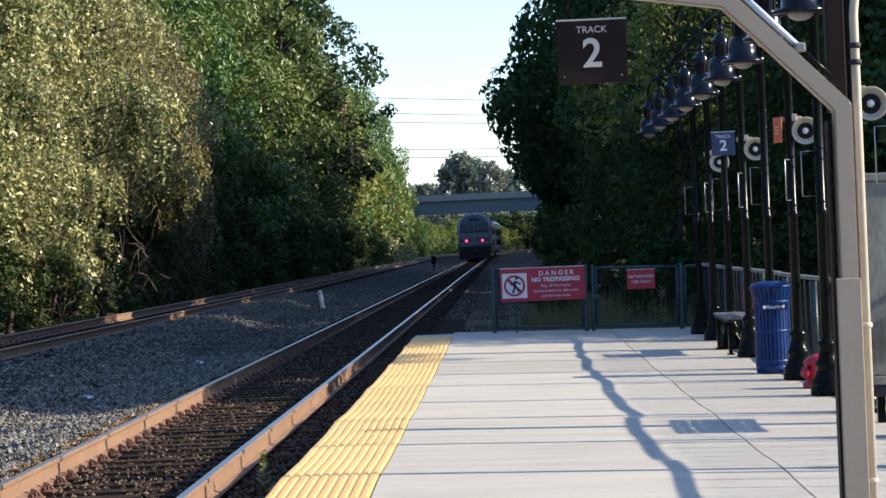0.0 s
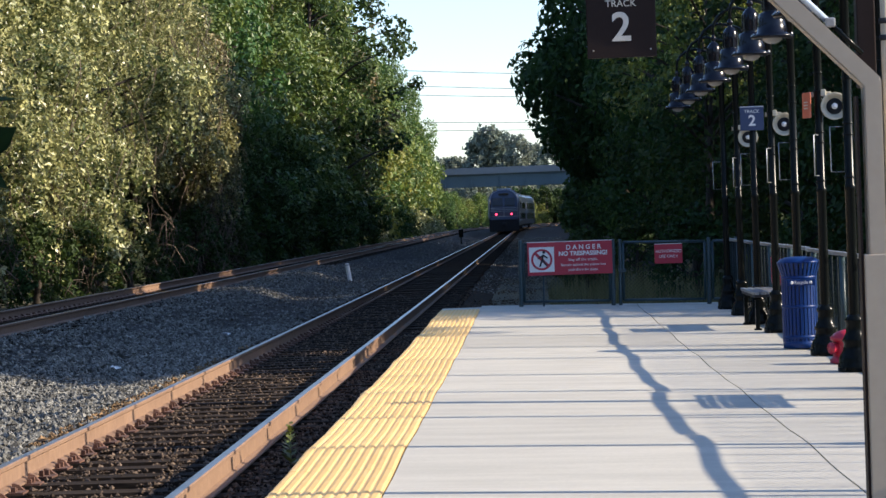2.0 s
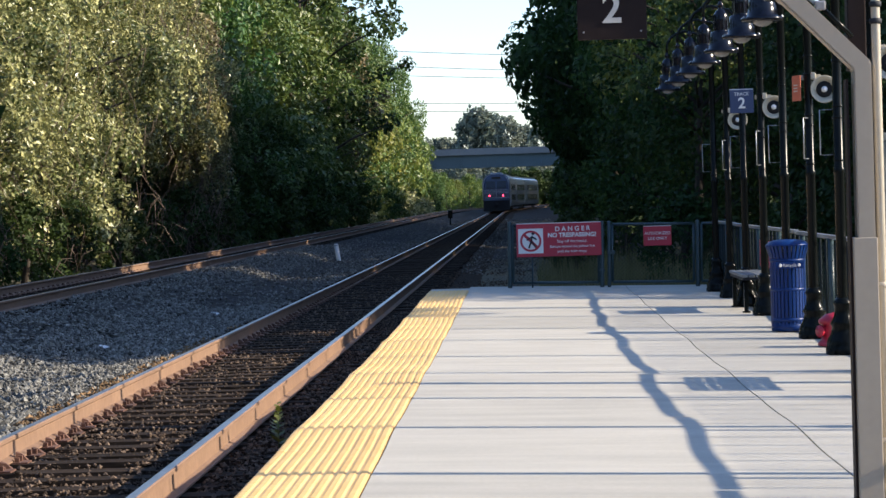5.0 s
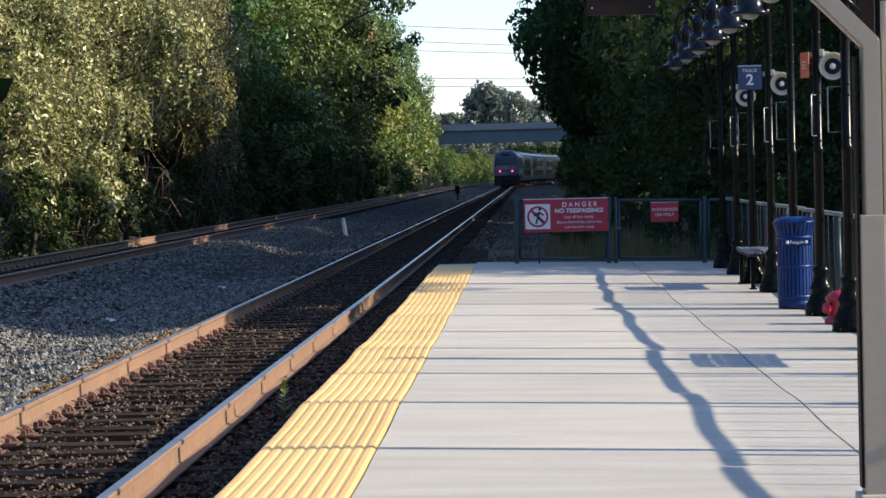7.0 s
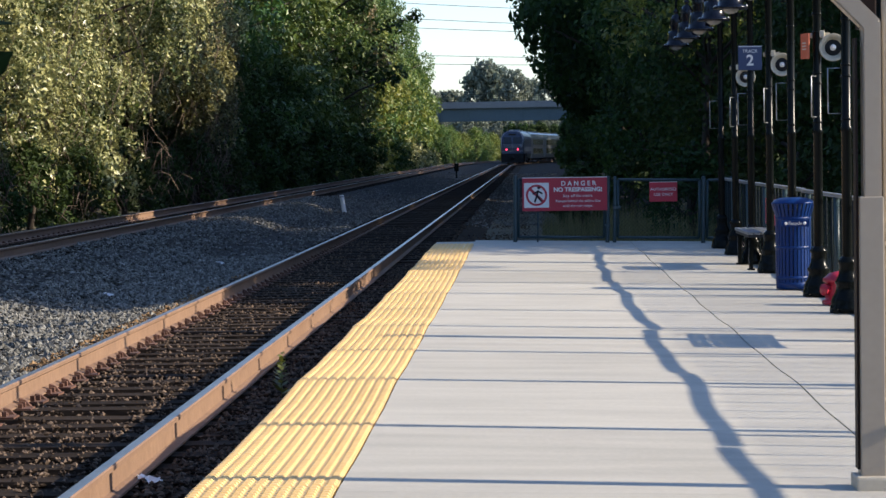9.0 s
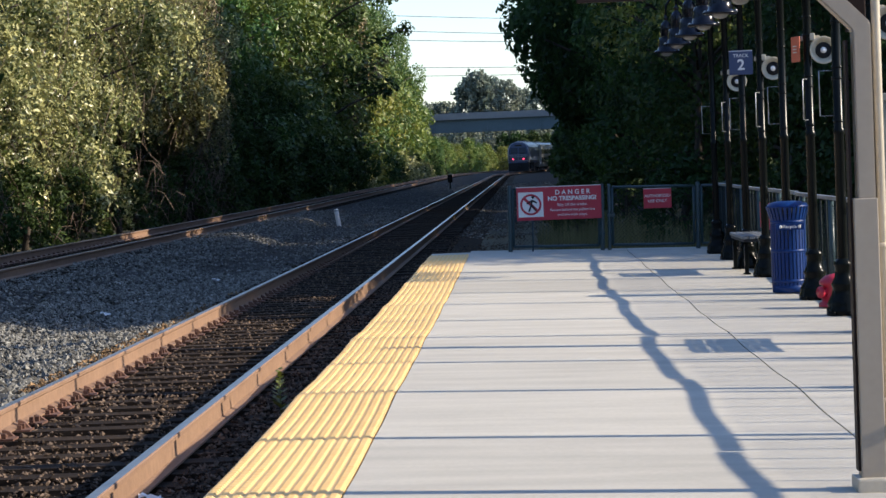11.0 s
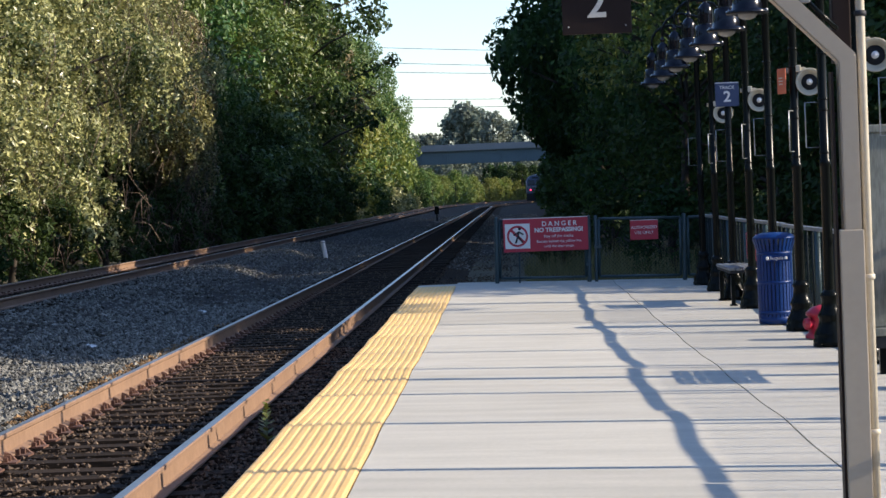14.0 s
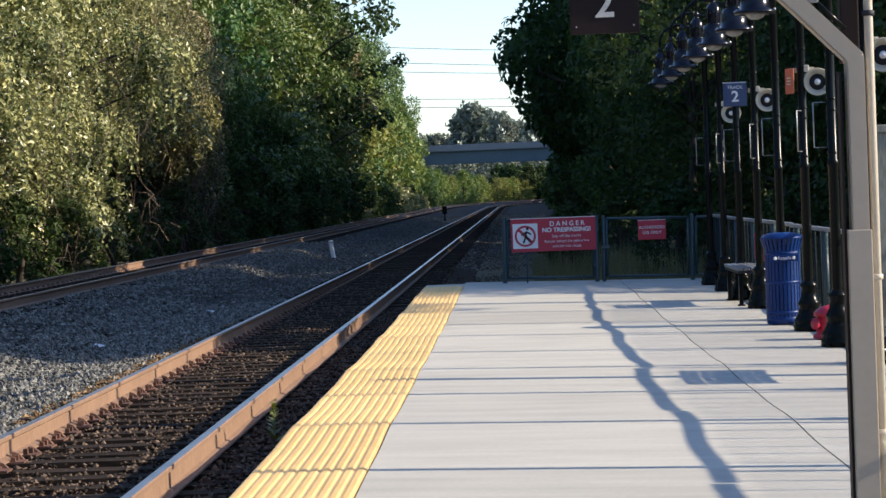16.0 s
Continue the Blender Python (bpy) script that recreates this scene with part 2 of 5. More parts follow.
def tube(bm, pts, r, seg=8, taper=1.0, mi=0):
    """A round bar along points, thinning to r * taper."""
    pts = [Vector(p) for p in pts]
    rings = []
    side = None
    for i, p in enumerate(pts):
        d = (pts[min(i + 1, len(pts) - 1)] - pts[max(i - 1, 0)]).normalized()
        if side is None:
            side = d.cross(Vector((0, 0, 1)) if abs(d.z) < 0.9 else Vector((0, 1, 0))).normalized()
        side = (side - d * side.dot(d)).normalized()
        up = d.cross(side)
        rr = r * (1 + (taper - 1) * i / max(1, len(pts) - 1))
        rings.append([bm.verts.new(p + (side * math.cos(2 * math.pi * k / seg) + up * math.sin(2 * math.pi * k / seg)) * rr) for k in range(seg)])
    for a, b in zip(rings, rings[1:]):
        for k in range(seg):
            f = bm.faces.new((a[k], a[(k + 1) % seg], b[(k + 1) % seg], b[k]))
            f.smooth, f.material_index = True, mi
    bm.faces.new(rings[0][::-1]).material_index = mi
    bm.faces.new(rings[-1]).material_index = mi
    return bm


def B():
    return bmesh.new()


def lettering(name, text, size, parent, material, at, label="", thick=0.002, space=1.0, bold=0.0):
    """Raised lettering in the built-in font, as a mesh part."""
    cu = bpy.data.curves.new(name, "FONT")
    cu.body, cu.size, cu.align_x, cu.align_y, cu.extrude, cu.space_character, cu.offset = text, size, "CENTER", "CENTER", thick, space, bold
    tmp = bpy.data.objects.new(name, cu)
    scene.collection.objects.link(tmp)
    me = bpy.data.meshes.new_from_object(tmp.evaluated_get(bpy.context.evaluated_depsgraph_get()))
    bpy.data.objects.remove(tmp)
    me.materials.append(material)
    return part(name, me, None, parent, label, at)


# ---------------------------------------------------------------- plan
EDGE, STRIP_W = -1.41, 0.61          # platform edge and the tactile strip's width
PLAT_END, PLAT_BACK, PLAT_RIGHT = 38.2, -6.0, 3.45
RAIL_TOP, TRACK_X = -0.19, -2.95     # the near track
FAR_TOP, FAR_X = 0.0, -9.05          # the far track
GAUGE = 1.505
POLE_X, FENCE_X, PITCH = 2.80, 3.03, 2.36


def bend(y):
    """How far the line has curved to the right at this distance."""
    return 0.0019 * max(0, y - 20) + (0.0 if y < 288 else (y - 288) ** 2 / 1800.0 if y < 500 else 24.97 + (y - 500) * 0.2356)


def wave(y):
    """The slabs' slight settlement along the platform."""
    return 0.007 * math.sin(2 * math.pi * y / 4.72 + 0.6) + 0.005 * math.sin(2 * math.pi * y / 2.36) + 0.012 * math.sin(2 * math.pi * y / 25.0 - 2.0)


def fall(x):
    """The platform's drainage slope, down and away from the edge."""
    return -0.018 * max(0.0, x + 0.8)


def bed(x):
    """Height of the stone bed across the line, left of the platform."""
    pts = ((-30, -0.3), (-16, -0.25), (-12.2, -0.4), (-11.4, -0.21), (-7.0, -0.22), (-6.1, -0.46), (-5.3, -0.5), (-4.7, -0.44), (-4.3, -0.41), (-1.5, -0.42), (-1.0, -0.5))
    for (a, p), (b, q) in zip(pts, pts[1:]):
        if x <= b:
            return p + (q - p) * max(0, (x - a) / (b - a))
    return -0.5


# ---------------------------------------------------------------- ground and line
def make_ground():
    xs = [-2500, -400, -90, -30, -20, -16, -13.5, -12.2, -11.4, -10.2, -8.6, -7.0, -6.5, -6.1, -5.7, -5.3, -5.0, -4.7, -4.3, -3.7, -3.0, -2.2, -1.5, -1.0, 0.5, 2.0, 3.4, 4.5, 7, 12, 30, 90, 400, 2500]
    ys = [-400, -60, -20, 0] + [4 + 3 * k for k in range(34)] + [110 + 10 * k for k in range(60)] + [760, 1000, 1600, 3000]
    bm = B()
    rows = []
    for y in ys:
        row = []
        for x in xs:
            z = bed(x) if x < 0 else (-0.5 if x < 3.4 else -0.35)
            if -30 < x < 30:
                z += 0.05 * noise.noise((x * 0.6, y * 0.35, 3.1)) if x < -4.4 or y > PLAT_END else 0
                if -11.6 < x < -6.8 or -4.4 < x < -1.4:
                    z = bed(x)
            if x > 3.4 and y > 40:
                z += 0.15 * noise.noise((x * 0.2, y * 0.1, 1.0))
            row.append(bm.verts.new((x + (bend(y) if abs(x) < 100 else 0), y, z)))
        rows.append(row)
    for a, b in zip(rows, rows[1:]):
        for k in range(len(xs) - 1):
            f = bm.faces.new((a[k], a[k + 1], b[k + 1], b[k]))
            mid = (xs[k] + xs[k + 1]) / 2
            f.material_index = 2 if -4.35 < mid < -1.2 else 1 if -12.5 < mid < (4.6 if a[0].co.y > 75 else -1) else 0
            f.smooth = True
    tagged(part("ground", bm, (M["ground"], M["ballast_bed"], M["dark_bed"])), "leaf-strewn soil and grey railway ballast sheet", "ground", kind="structure")


RAIL_PROFILE = [(-0.07, 0), (-0.07, 0.012), (-0.012, 0.03), (-0.01, 0.125), (-0.034, 0.14), (-0.036, 0.164), (-0.028, 0.172),
                (0.028, 0.172), (0.036, 0.164), (0.034, 0.14), (0.01, 0.125), (0.012, 0.03), (0.07, 0.012), (0.07, 0)]


def rail_mesh(x, top, y0, y1):
    bm = B()
    ys = [y0 + 2.0 * k for k in range(int((min(y1, 60) - y0) / 2) + 1)] + [62 + 8 * k for k in range(int((y1 - 62) / 8) + 1)]
    rings = [[bm.verts.new((x + bend(y) + a, y, top - 0.172 + b)) for a, b in RAIL_PROFILE] for y in ys]
    n = len(RAIL_PROFILE)
    for a, b in zip(rings, rings[1:]):
        for k in range(n):
            f = bm.faces.new((a[k], b[k], b[(k + 1) % n], a[(k + 1) % n]))
            f.material_index = 1 if k == 6 else 0
    return bm


def make_track(name, x, top, y0, label, tie_end):
    track = thing(name, pose(0, 0, 0), label, "railway track", "railway tracks", "structure")
    for s in (-1, 1):
        part("rail", rail_mesh(x + s * GAUGE / 2, top, y0, 640), (M["rail"], M["rail_top"]), track, "rusty steel rail with a polished head")
    tie = mesh_of("tie", box(B(), -1.3, 1.3, -0.11, 0.11, -0.16, 0), M["tie"])
    plates = []
    for k in range(4):                                   # plate, anchor and spikes on the inner side
        one, bm = random.Random(k), B()
        box(bm, -0.02, 0.175, -0.09, 0.09, 0.0, 0.014)
        a0, w0, h0 = 0.1 + one.uniform(-0.02, 0.03), one.uniform(0.05, 0.075), one.uniform(0.05, 0.078)
        low = [bm.verts.new(v) for v in ((0.055, a0, 0), (0.15, a0 + 0.01, 0), (0.15, a0 + w0, 0), (0.055, a0 + w0, 0))]
        cap = [bm.verts.new(v) for v in ((0.06, a0, h0), (0.105, a0 + 0.01, h0 * 0.8), (0.105, a0 + w0 * 0.8, h0 * 0.7), (0.06, a0 + w0, h0))]
        bm.faces.new(cap)
        for q in range(4):
            bm.faces.new((low[q], low[(q + 1) % 4], cap[(q + 1) % 4], cap[q]))
        for y in (-0.05, 0.05):
            o, h = 0.1 + one.uniform(-0.012, 0.012), one.uniform(0.03, 0.06)
            box(bm, o - 0.016, o + 0.016, y - 0.016, y + 0.016, 0.01, h)
        plates.append(mesh_of("tie_plate", bm, M["plate"]))
    rnd = random.Random(5)
    y, k, rest = y0, 0, B()
    while y < 330:
        yy = y + rnd.uniform(-0.03, 0.03)
        m = pose(x + bend(y) + rnd.uniform(-0.05, 0.05), yy, top - 0.172 - 0.014 + rnd.uniform(-0.008, 0.004), 0, rnd.uniform(-0.3, 0.3), rnd.uniform(-1, 1))
        if yy < tie_end:
            part("tie", tie, None, track, at=m)
            for s in (-1, 1):
                if 6 < yy < 62:
                    part("tie_plate", rnd.choice(plates), None, track, at=pose(x + s * GAUGE / 2, yy, top - 0.186, 0, 0, (180 if s > 0 else 0) + rnd.uniform(-3, 3)))
        else:
            box(rest, -1.3, 1.3, -0.11, 0.11, -0.16, 0, m=m)
        y += 0.53
        k += 1
    tagged(part("far_ties", rest, M["tie"], track), kind="stuff")
    return track


def stones(name, spots, material, label, size=(0.03, 0.06)):
    """Loose stones: crooked eight-sided pieces, in one mesh."""
    rng = np.random.default_rng(len(spots))
    n = len(spots)
    base = np.array([(1, 0, 0), (-1, 0, 0), (0, 1, 0), (0, -1, 0), (0, 0, 1), (0, 0, -1)], float)
    v = base[None] * rng.uniform(0.55, 1.25, (n, 6, 1)) + rng.uniform(-0.3, 0.3, (n, 6, 3))
    v *= rng.uniform(*size, (n, 1, 1)) * np.array([1.0, 1.0, 0.75])
    a = rng.uniform(0, 6.28, n)
    c, s = np.cos(a)[:, None], np.sin(a)[:, None]
    v = np.stack([v[..., 0] * c - v[..., 1] * s, v[..., 0] * s + v[..., 1] * c, v[..., 2]], -1)
    v += np.array(spots)[:, None, :]
    tri = np.array([(0, 2, 4), (2, 1, 4), (1, 3, 4), (3, 0, 4), (2, 0, 5), (1, 2, 5), (3, 1, 5), (0, 3, 5)])
    f = (tri[None] + (np.arange(n) * 6)[:, None, None]).reshape(-1, 3)
    me = bpy.data.meshes.new(name)
    me.from_pydata(v.reshape(-1, 3).tolist(), [], f.tolist())
    me.materials.append(material)
    tagged(part(name, me, None), label, "ballast", kind="stuff")


def make_ballast():
    rng = np.random.default_rng(3)
    out = []
    for x0, x1, y0, y1, n in ((-6.6, -4.1, 12, 45, 27000), (-6.8, -4.2, 45, 110, 6000), (-8.3, -6.2, 24, 90, 15000)):
        for x, y in zip(rng.uniform(x0, x1, n), rng.uniform(y0, y1, n)):
            out.append((x, y, bed(x) + 0.05 * noise.noise((x * 0.6, y * 0.35, 3.1)) * (x < -4.4) + rng.uniform(-0.02, 0.025) + 0.03 * (x < -5.9)))
    for x, y in zip(rng.uniform(-7.2, 3.2, 16000), 60 + 150 * rng.uniform(0, 1, 16000) ** 1.3):
        if not -4.3 < x < -1.6 and (x < -1 or y > 62):
            out.append((x + bend(y), y, (bed(x) if x < 0 else -0.5) + 0.05 * noise.noise((x * 0.6, y * 0.35, 3.1)) + rng.uniform(-0.01, 0.03)))
    stones("ballast_stones", out, M["stone"], "loose pale grey crushed stone ballast beside the rails", (0.022, 0.046))
    out = []
    for x, y in zip(-3.84 - 0.5 * rng.uniform(0, 1, 5200) ** 1.7, 12 + 24 * rng.uniform(0, 1, 5200) ** 1.2):
        if noise.noise((x * 2, y * 0.5, 6)) > -0.25:
            out.append((x, y, bed(x) + rng.uniform(0.0, 0.035)))
    stones("rusty_ballast_stones", out, M["rust_stone"], "rust-stained ochre ballast along the near rail", (0.02, 0.04))
    out = []
    for x, y in zip(rng.uniform(-3.95, -1.46, 26000), 8 + 52 * rng.uniform(0, 1, 26000) ** 1.4):
        if abs(abs(x - TRACK_X) - GAUGE / 2) > 0.11:
            out.append((x, y, -0.405 + rng.uniform(-0.02, 0.025)))
    for x, y in zip(rng.uniform(-1.5, 0.1, 5000), rng.uniform(38.3, 75, 5000)):
        out.append((x, y, bed(x) + rng.uniform(-0.02, 0.02)))
    for x, y in zip(rng.uniform(-2.1, -1.43, 9000), 10 + 28 * rng.uniform(0, 1, 9000) ** 1.3):     # heaped against the platform
        out.append((x, y, -0.385 + 0.03 * noise.noise((x * 2, y * 0.9, 8)) + rng.uniform(-0.015, 0.02)))
    for x, y in zip(rng.uniform(-3.55, -2.35, 3800), 9 + 40 * rng.uniform(0, 1, 3800) ** 1.4):     # scattered over the sleepers
        if noise.noise((x * 1.5, y * 0.7, 2)) > -0.25:
            out.append((x, y, -0.378 + rng.uniform(-0.01, 0.012)))
    stones("oily_ballast_stones", out, M["dark_stone"], "oil-darkened brown ballast between the sleepers", (0.011, 0.026))


# ---------------------------------------------------------------- platform
def slab(x0, x1, y0, y1, top=0.0, depth=0.2):
    bm = B()
    nx, ny = max(2, int((x1 - x0) / 0.5)), max(4, int((y1 - y0) / 0.24))
    g = [[bm.verts.new((x0 + (x1 - x0) * i / nx, y0 + (y1 - y0) * j / ny, top + fall(x0 + (x1 - x0) * i / nx) + wave(y0 + (y1 - y0) * j / ny))) for i in range(nx + 1)] for j in range(ny + 1)]
    for j in range(ny):
        for i in range(nx):
            bm.faces.new((g[j][i], g[j][i + 1], g[j + 1][i + 1], g[j + 1][i]))
    rim = [g[0][i] for i in range(nx + 1)] + [g[j][nx] for j in range(1, ny + 1)] + [g[ny][i] for i in range(nx - 1, -1, -1)] + [g[j][0] for j in range(ny - 1, 0, -1)]
    low = [bm.verts.new((v.co.x, v.co.y, top - depth)) for v in rim]
    for k in range(len(rim)):
        bm.faces.new((rim[k], low[k], low[(k + 1) % len(rim)], rim[(k + 1) % len(rim)]))
    return bm


def make_platform():
    plat = thing("platform", pose(0, 0, 0), "pale broom-finished concrete station platform with sawn joints", "platform", kind="structure")
    part("base", box(B(), EDGE + 0.02, PLAT_RIGHT - 0.02, PLAT_BACK, PLAT_END - 0.02, -0.55, -0.13), M["joint"], plat)
    part("edge_wall", box(B(), EDGE + 0.004, EDGE + 0.05, PLAT_BACK, PLAT_END - 0.01, -0.55, -0.06), M["concrete_side"], plat)
    y = 9.98 - 2.36 * 7
    while y < PLAT_END:
        y1 = min(y + 2.36, PLAT_END)
        if y1 - y > 0.1:
            part("slab", slab(EDGE + STRIP_W + 0.006, 1.63, y + 0.001, y1 - 0.001), M["concrete"], plat)
            part("slab", slab(1.642, PLAT_RIGHT, y + 0.001, y1 - 0.001), M["concrete"], plat)
            part("slab", slab(EDGE, EDGE + STRIP_W - 0.002, y + 0.001, y1 - 0.001, top=-0.022), M["concrete"], plat)
        y += 2.36
    strip = thing("tactile_strip", pose(0, 0, 0), "yellow tactile paving strip of domed tiles on the platform edge", "tactile paving")
    bm = B()
    L = 1.172
    box(bm, 0, STRIP_W - 0.008, -L / 2, L / 2, -0.02, 0.0)
    for i in range(10):
        for j in range(19):
            cx, cy = 0.03 + 0.0603 * i, -L / 2 + 0.04 + 0.0607 * j
            a = [bm.verts.new((cx + 0.022 * u, cy + 0.022 * w, 0)) for u, w in ((-1, -1), (1, -1), (1, 1), (-1, 1))]
            b = [bm.verts.new((cx + 0.013 * u, cy + 0.013 * w, 0.009)) for u, w in ((-1, -1), (1, -1), (1, 1), (-1, 1))]
            bm.faces.new(b)
            for k in range(4):
                bm.faces.new((a[k], a[(k + 1) % 4], b[(k + 1) % 4], b[k]))
    tile = mesh_of("tile", bm, M["yellow"])
    rnd = random.Random(8)
    y = 10.1 - 1.18 * 9 + 0.59
    while y + 0.6 < PLAT_END:
        slope = math.degrees(math.atan((wave(y + 0.55) - wave(y - 0.55)) / 1.1))
        part("tile", tile, None, strip, at=pose(EDGE + 0.004 + rnd.uniform(-0.003, 0.003), y, (wave(y - 0.5) + wave(y + 0.5)) / 2 + 0.002, slope, 0, rnd.uniform(-0.15, 0.15)))
        y += 1.18
    return plat


# ---------------------------------------------------------------- fences
def wire_mesh(bm, u0, u1, z0, z1, step=0.06, r=0.0016):
    """Diamond wire in the xz plane."""
    w, h = u1 - u0, z1 - z0
    n = int((w + h) / step)
    for k in range(1, n):
        c = k * step
        for flip in (False, True):
            a = (max(0, c - h), min(c, h))
            b = (min(c, w), max(0, c - w))
            p = [(u0 + (w - q[0] if flip else q[0]), z0 + q[1]) for q in (a, b)]
            d = Vector((p[1][0] - p[0][0], 0, p[1][1] - p[0][1]))
            s = Vector((-d.z, 0, d.x)).normalized() * r
            pts = [Vector((p[0][0], 0, p[0][1])), Vector((p[1][0], 0, p[1][1]))]
            ring = [[bm.verts.new(q + o) for o in (s, Vector((0, r, 0)), -s)] for q in pts]
            for i in range(3):
                bm.faces.new((ring[0][i], ring[0][(i + 1) % 3], ring[1][(i + 1) % 3], ring[1][i]))
    return bm


def fence_panel(parent, u0, u1, z0, z1, at, r=0.021):
    bm = B()
    tube(bm, [(u0, 0, z0), (u0, 0, z1)], r)
    tube(bm, [(u1, 0, z0), (u1, 0, z1)], r)
    for z in (z0, z1):
        tube(bm, [(u0, 0, z), (u1, 0, z)], r)
    part("panel_frame", bm, M["fence"], parent, at=at)
    part("wire_mesh", wire_mesh(B(), u0 + 0.01, u1 - 0.01, z0, z1), M["mesh"], parent, at=at)


def make_end_fence():
    f = thing("end_fence", pose(0, 37.75, -0.012, 0, 1.03, 0), "dark green chain-link fence with gates across the platform end", "fence")
    for x in (-0.17, 1.26, 2.74, 3.17):
        part("post", lathe(B(), [(0.034, -0.02), (0.034, 1.02), (0.03, 1.035), (0.0, 1.045)], 12, cap=False), M["fence"], f, at=pose(x, 0, 0))
    part("post", lathe(B(), [(0.028, -0.02), (0.028, 1.02), (0.02, 1.035), (0.0, 1.04)], 12, cap=False), M["fence"], f, at=pose(1.37, 0, 0))
    part("post", lathe(B(), [(0.012, -0.02), (0.012, 0.5)], 8), M["fence"], f, at=pose(0.18, -0.02, 0))
    for a, b in ((-0.12, 1.21), (1.42, 2.68), (2.8, 3.12)):
        fence_panel(f, a, b, 0.09, 0.985, pose(0, 0, 0))
    for z in (0.25, 0.8):
        part("hinge", box(B(), 1.21, 1.3, -0.03, 0.03, z, z + 0.05, 0.008), M["fence"], f)
    part("latch", box(B(), 1.34, 1.46, -0.05, 0.02, 0.52, 0.58, 0.008), M["fence"], f)


def make_side_fence():
    f = thing("side_fence", pose(FENCE_X, 0, fall(FENCE_X) - 0.02), "dark chain-link fence with a flat top rail along the platform", "fence")
    ys = [-4.5 + 2.36 * k for k in range(18)]
    post = mesh_of("post", lathe(B(), [(0.03, -0.02), (0.03, 1.01)], 10), M["fence"])
    rail = mesh_of("top_rail", box(B(), -0.027, 0.027, 0.014, 3.776, 1.012, 1.05, 0.004), M["galv"])
    low = mesh_of("bottom_rail", box(B(), -0.015, 0.015, 0.03, 2.33, 0.07, 0.1), M["fence"])
    picket = mesh_of("picket", lathe(B(), [(0.011, 0.09), (0.011, 1.005)], 6), M["mesh"])
    wires = mesh_of("wire_mesh", wire_mesh(B(), 0.03, 2.33, 0.1, 0.955), M["mesh"])
    rnd = random.Random(4)
    for y in ys:
        part("post", post, None, f, at=pose(0, y, 0))
        if y + 2.36 < 38.0:
            for j in (1, 2, 3, 4, 5):
                part("picket", picket, None, f, at=pose(0, y + 0.393 * j + rnd.uniform(-0.05, 0.05), 0))
            part("bottom_rail", low, None, f, at=pose(0, y, 0))
            part("wire_mesh", wires, None, f, at=pose(0, y, 0, 0, 0, 90))
    for k, (dx, dz) in enumerate(((0, 0), (0.006, 0.004), (-0.004, 0), (0.004, 0.002), (0.01, -0.004), (0.0, 0.004), (0.012, -0.012), (0.012, -0.01), (0.0, 0.002), (0.014, -0.006), (0.01, 0))):
        part("top_rail", rail, None, f, "flat galvanised top rail", at=pose(dx, -3.61 + 3.79 * k, dz))


def no_walking_sign(parent, at, s):
    """White square with a red ring, a bar and a plain striding figure mark."""
    part("pictogram_board", box(B(), -s / 2, s / 2, -0.004, 0.0, -s / 2, s / 2, 0.002), M["white"], parent, at=at)
    bm, n, r = B(), 28, s * 0.43
    for k in range(n):
        a, b = 2 * math.pi * k / n, 2 * math.pi * (k + 1) / n
        bm.faces.new([bm.verts.new((q * math.cos(c), -0.006, q * math.sin(c))) for q, c in ((r, a), (r, b), (r * 0.8, b), (r * 0.8, a))])
    w = s * 0.04
    bm.faces.new([bm.verts.new((x, -0.0065, z)) for x, z in ((-r * .66 - w, r * .66 - w), (-r * .66 + w, r * .66 + w), (r * .66 + w, -r * .66 + w), (r * .66 - w, -r * .66 - w))])
    part("ban_mark", bm, M["red"], parent, at=at)
    bm = B()
    for p in (((-0.08, -0.28), (0.02, 0.0)), ((0.2, -0.26), (0.02, 0.0)), ((0.02, 0.0), (0.06, 0.2)), ((-0.16, 0.04), (0.06, 0.17)), ((0.06, 0.17), (0.24, 0.06))):
        tube(bm, [(q[0] * s, -0.008, q[1] * s) for q in p], s * 0.035, 6)
    lathe(bm, [(0.0, -0.004), (s * 0.06, 0), (0.0, 0.004)], 10, pose(0.09 * s, -0.008, 0.3 * s, 90), cap=False)
    part("plain_mark", bm, M["dark"], parent, at=at)


def text_bar(parent, x0, x1, z0, z1, material, y=-0.004):
    part("text_bar", box(B(), x0, x1, y - 0.002, y, z0, z1), material, parent)


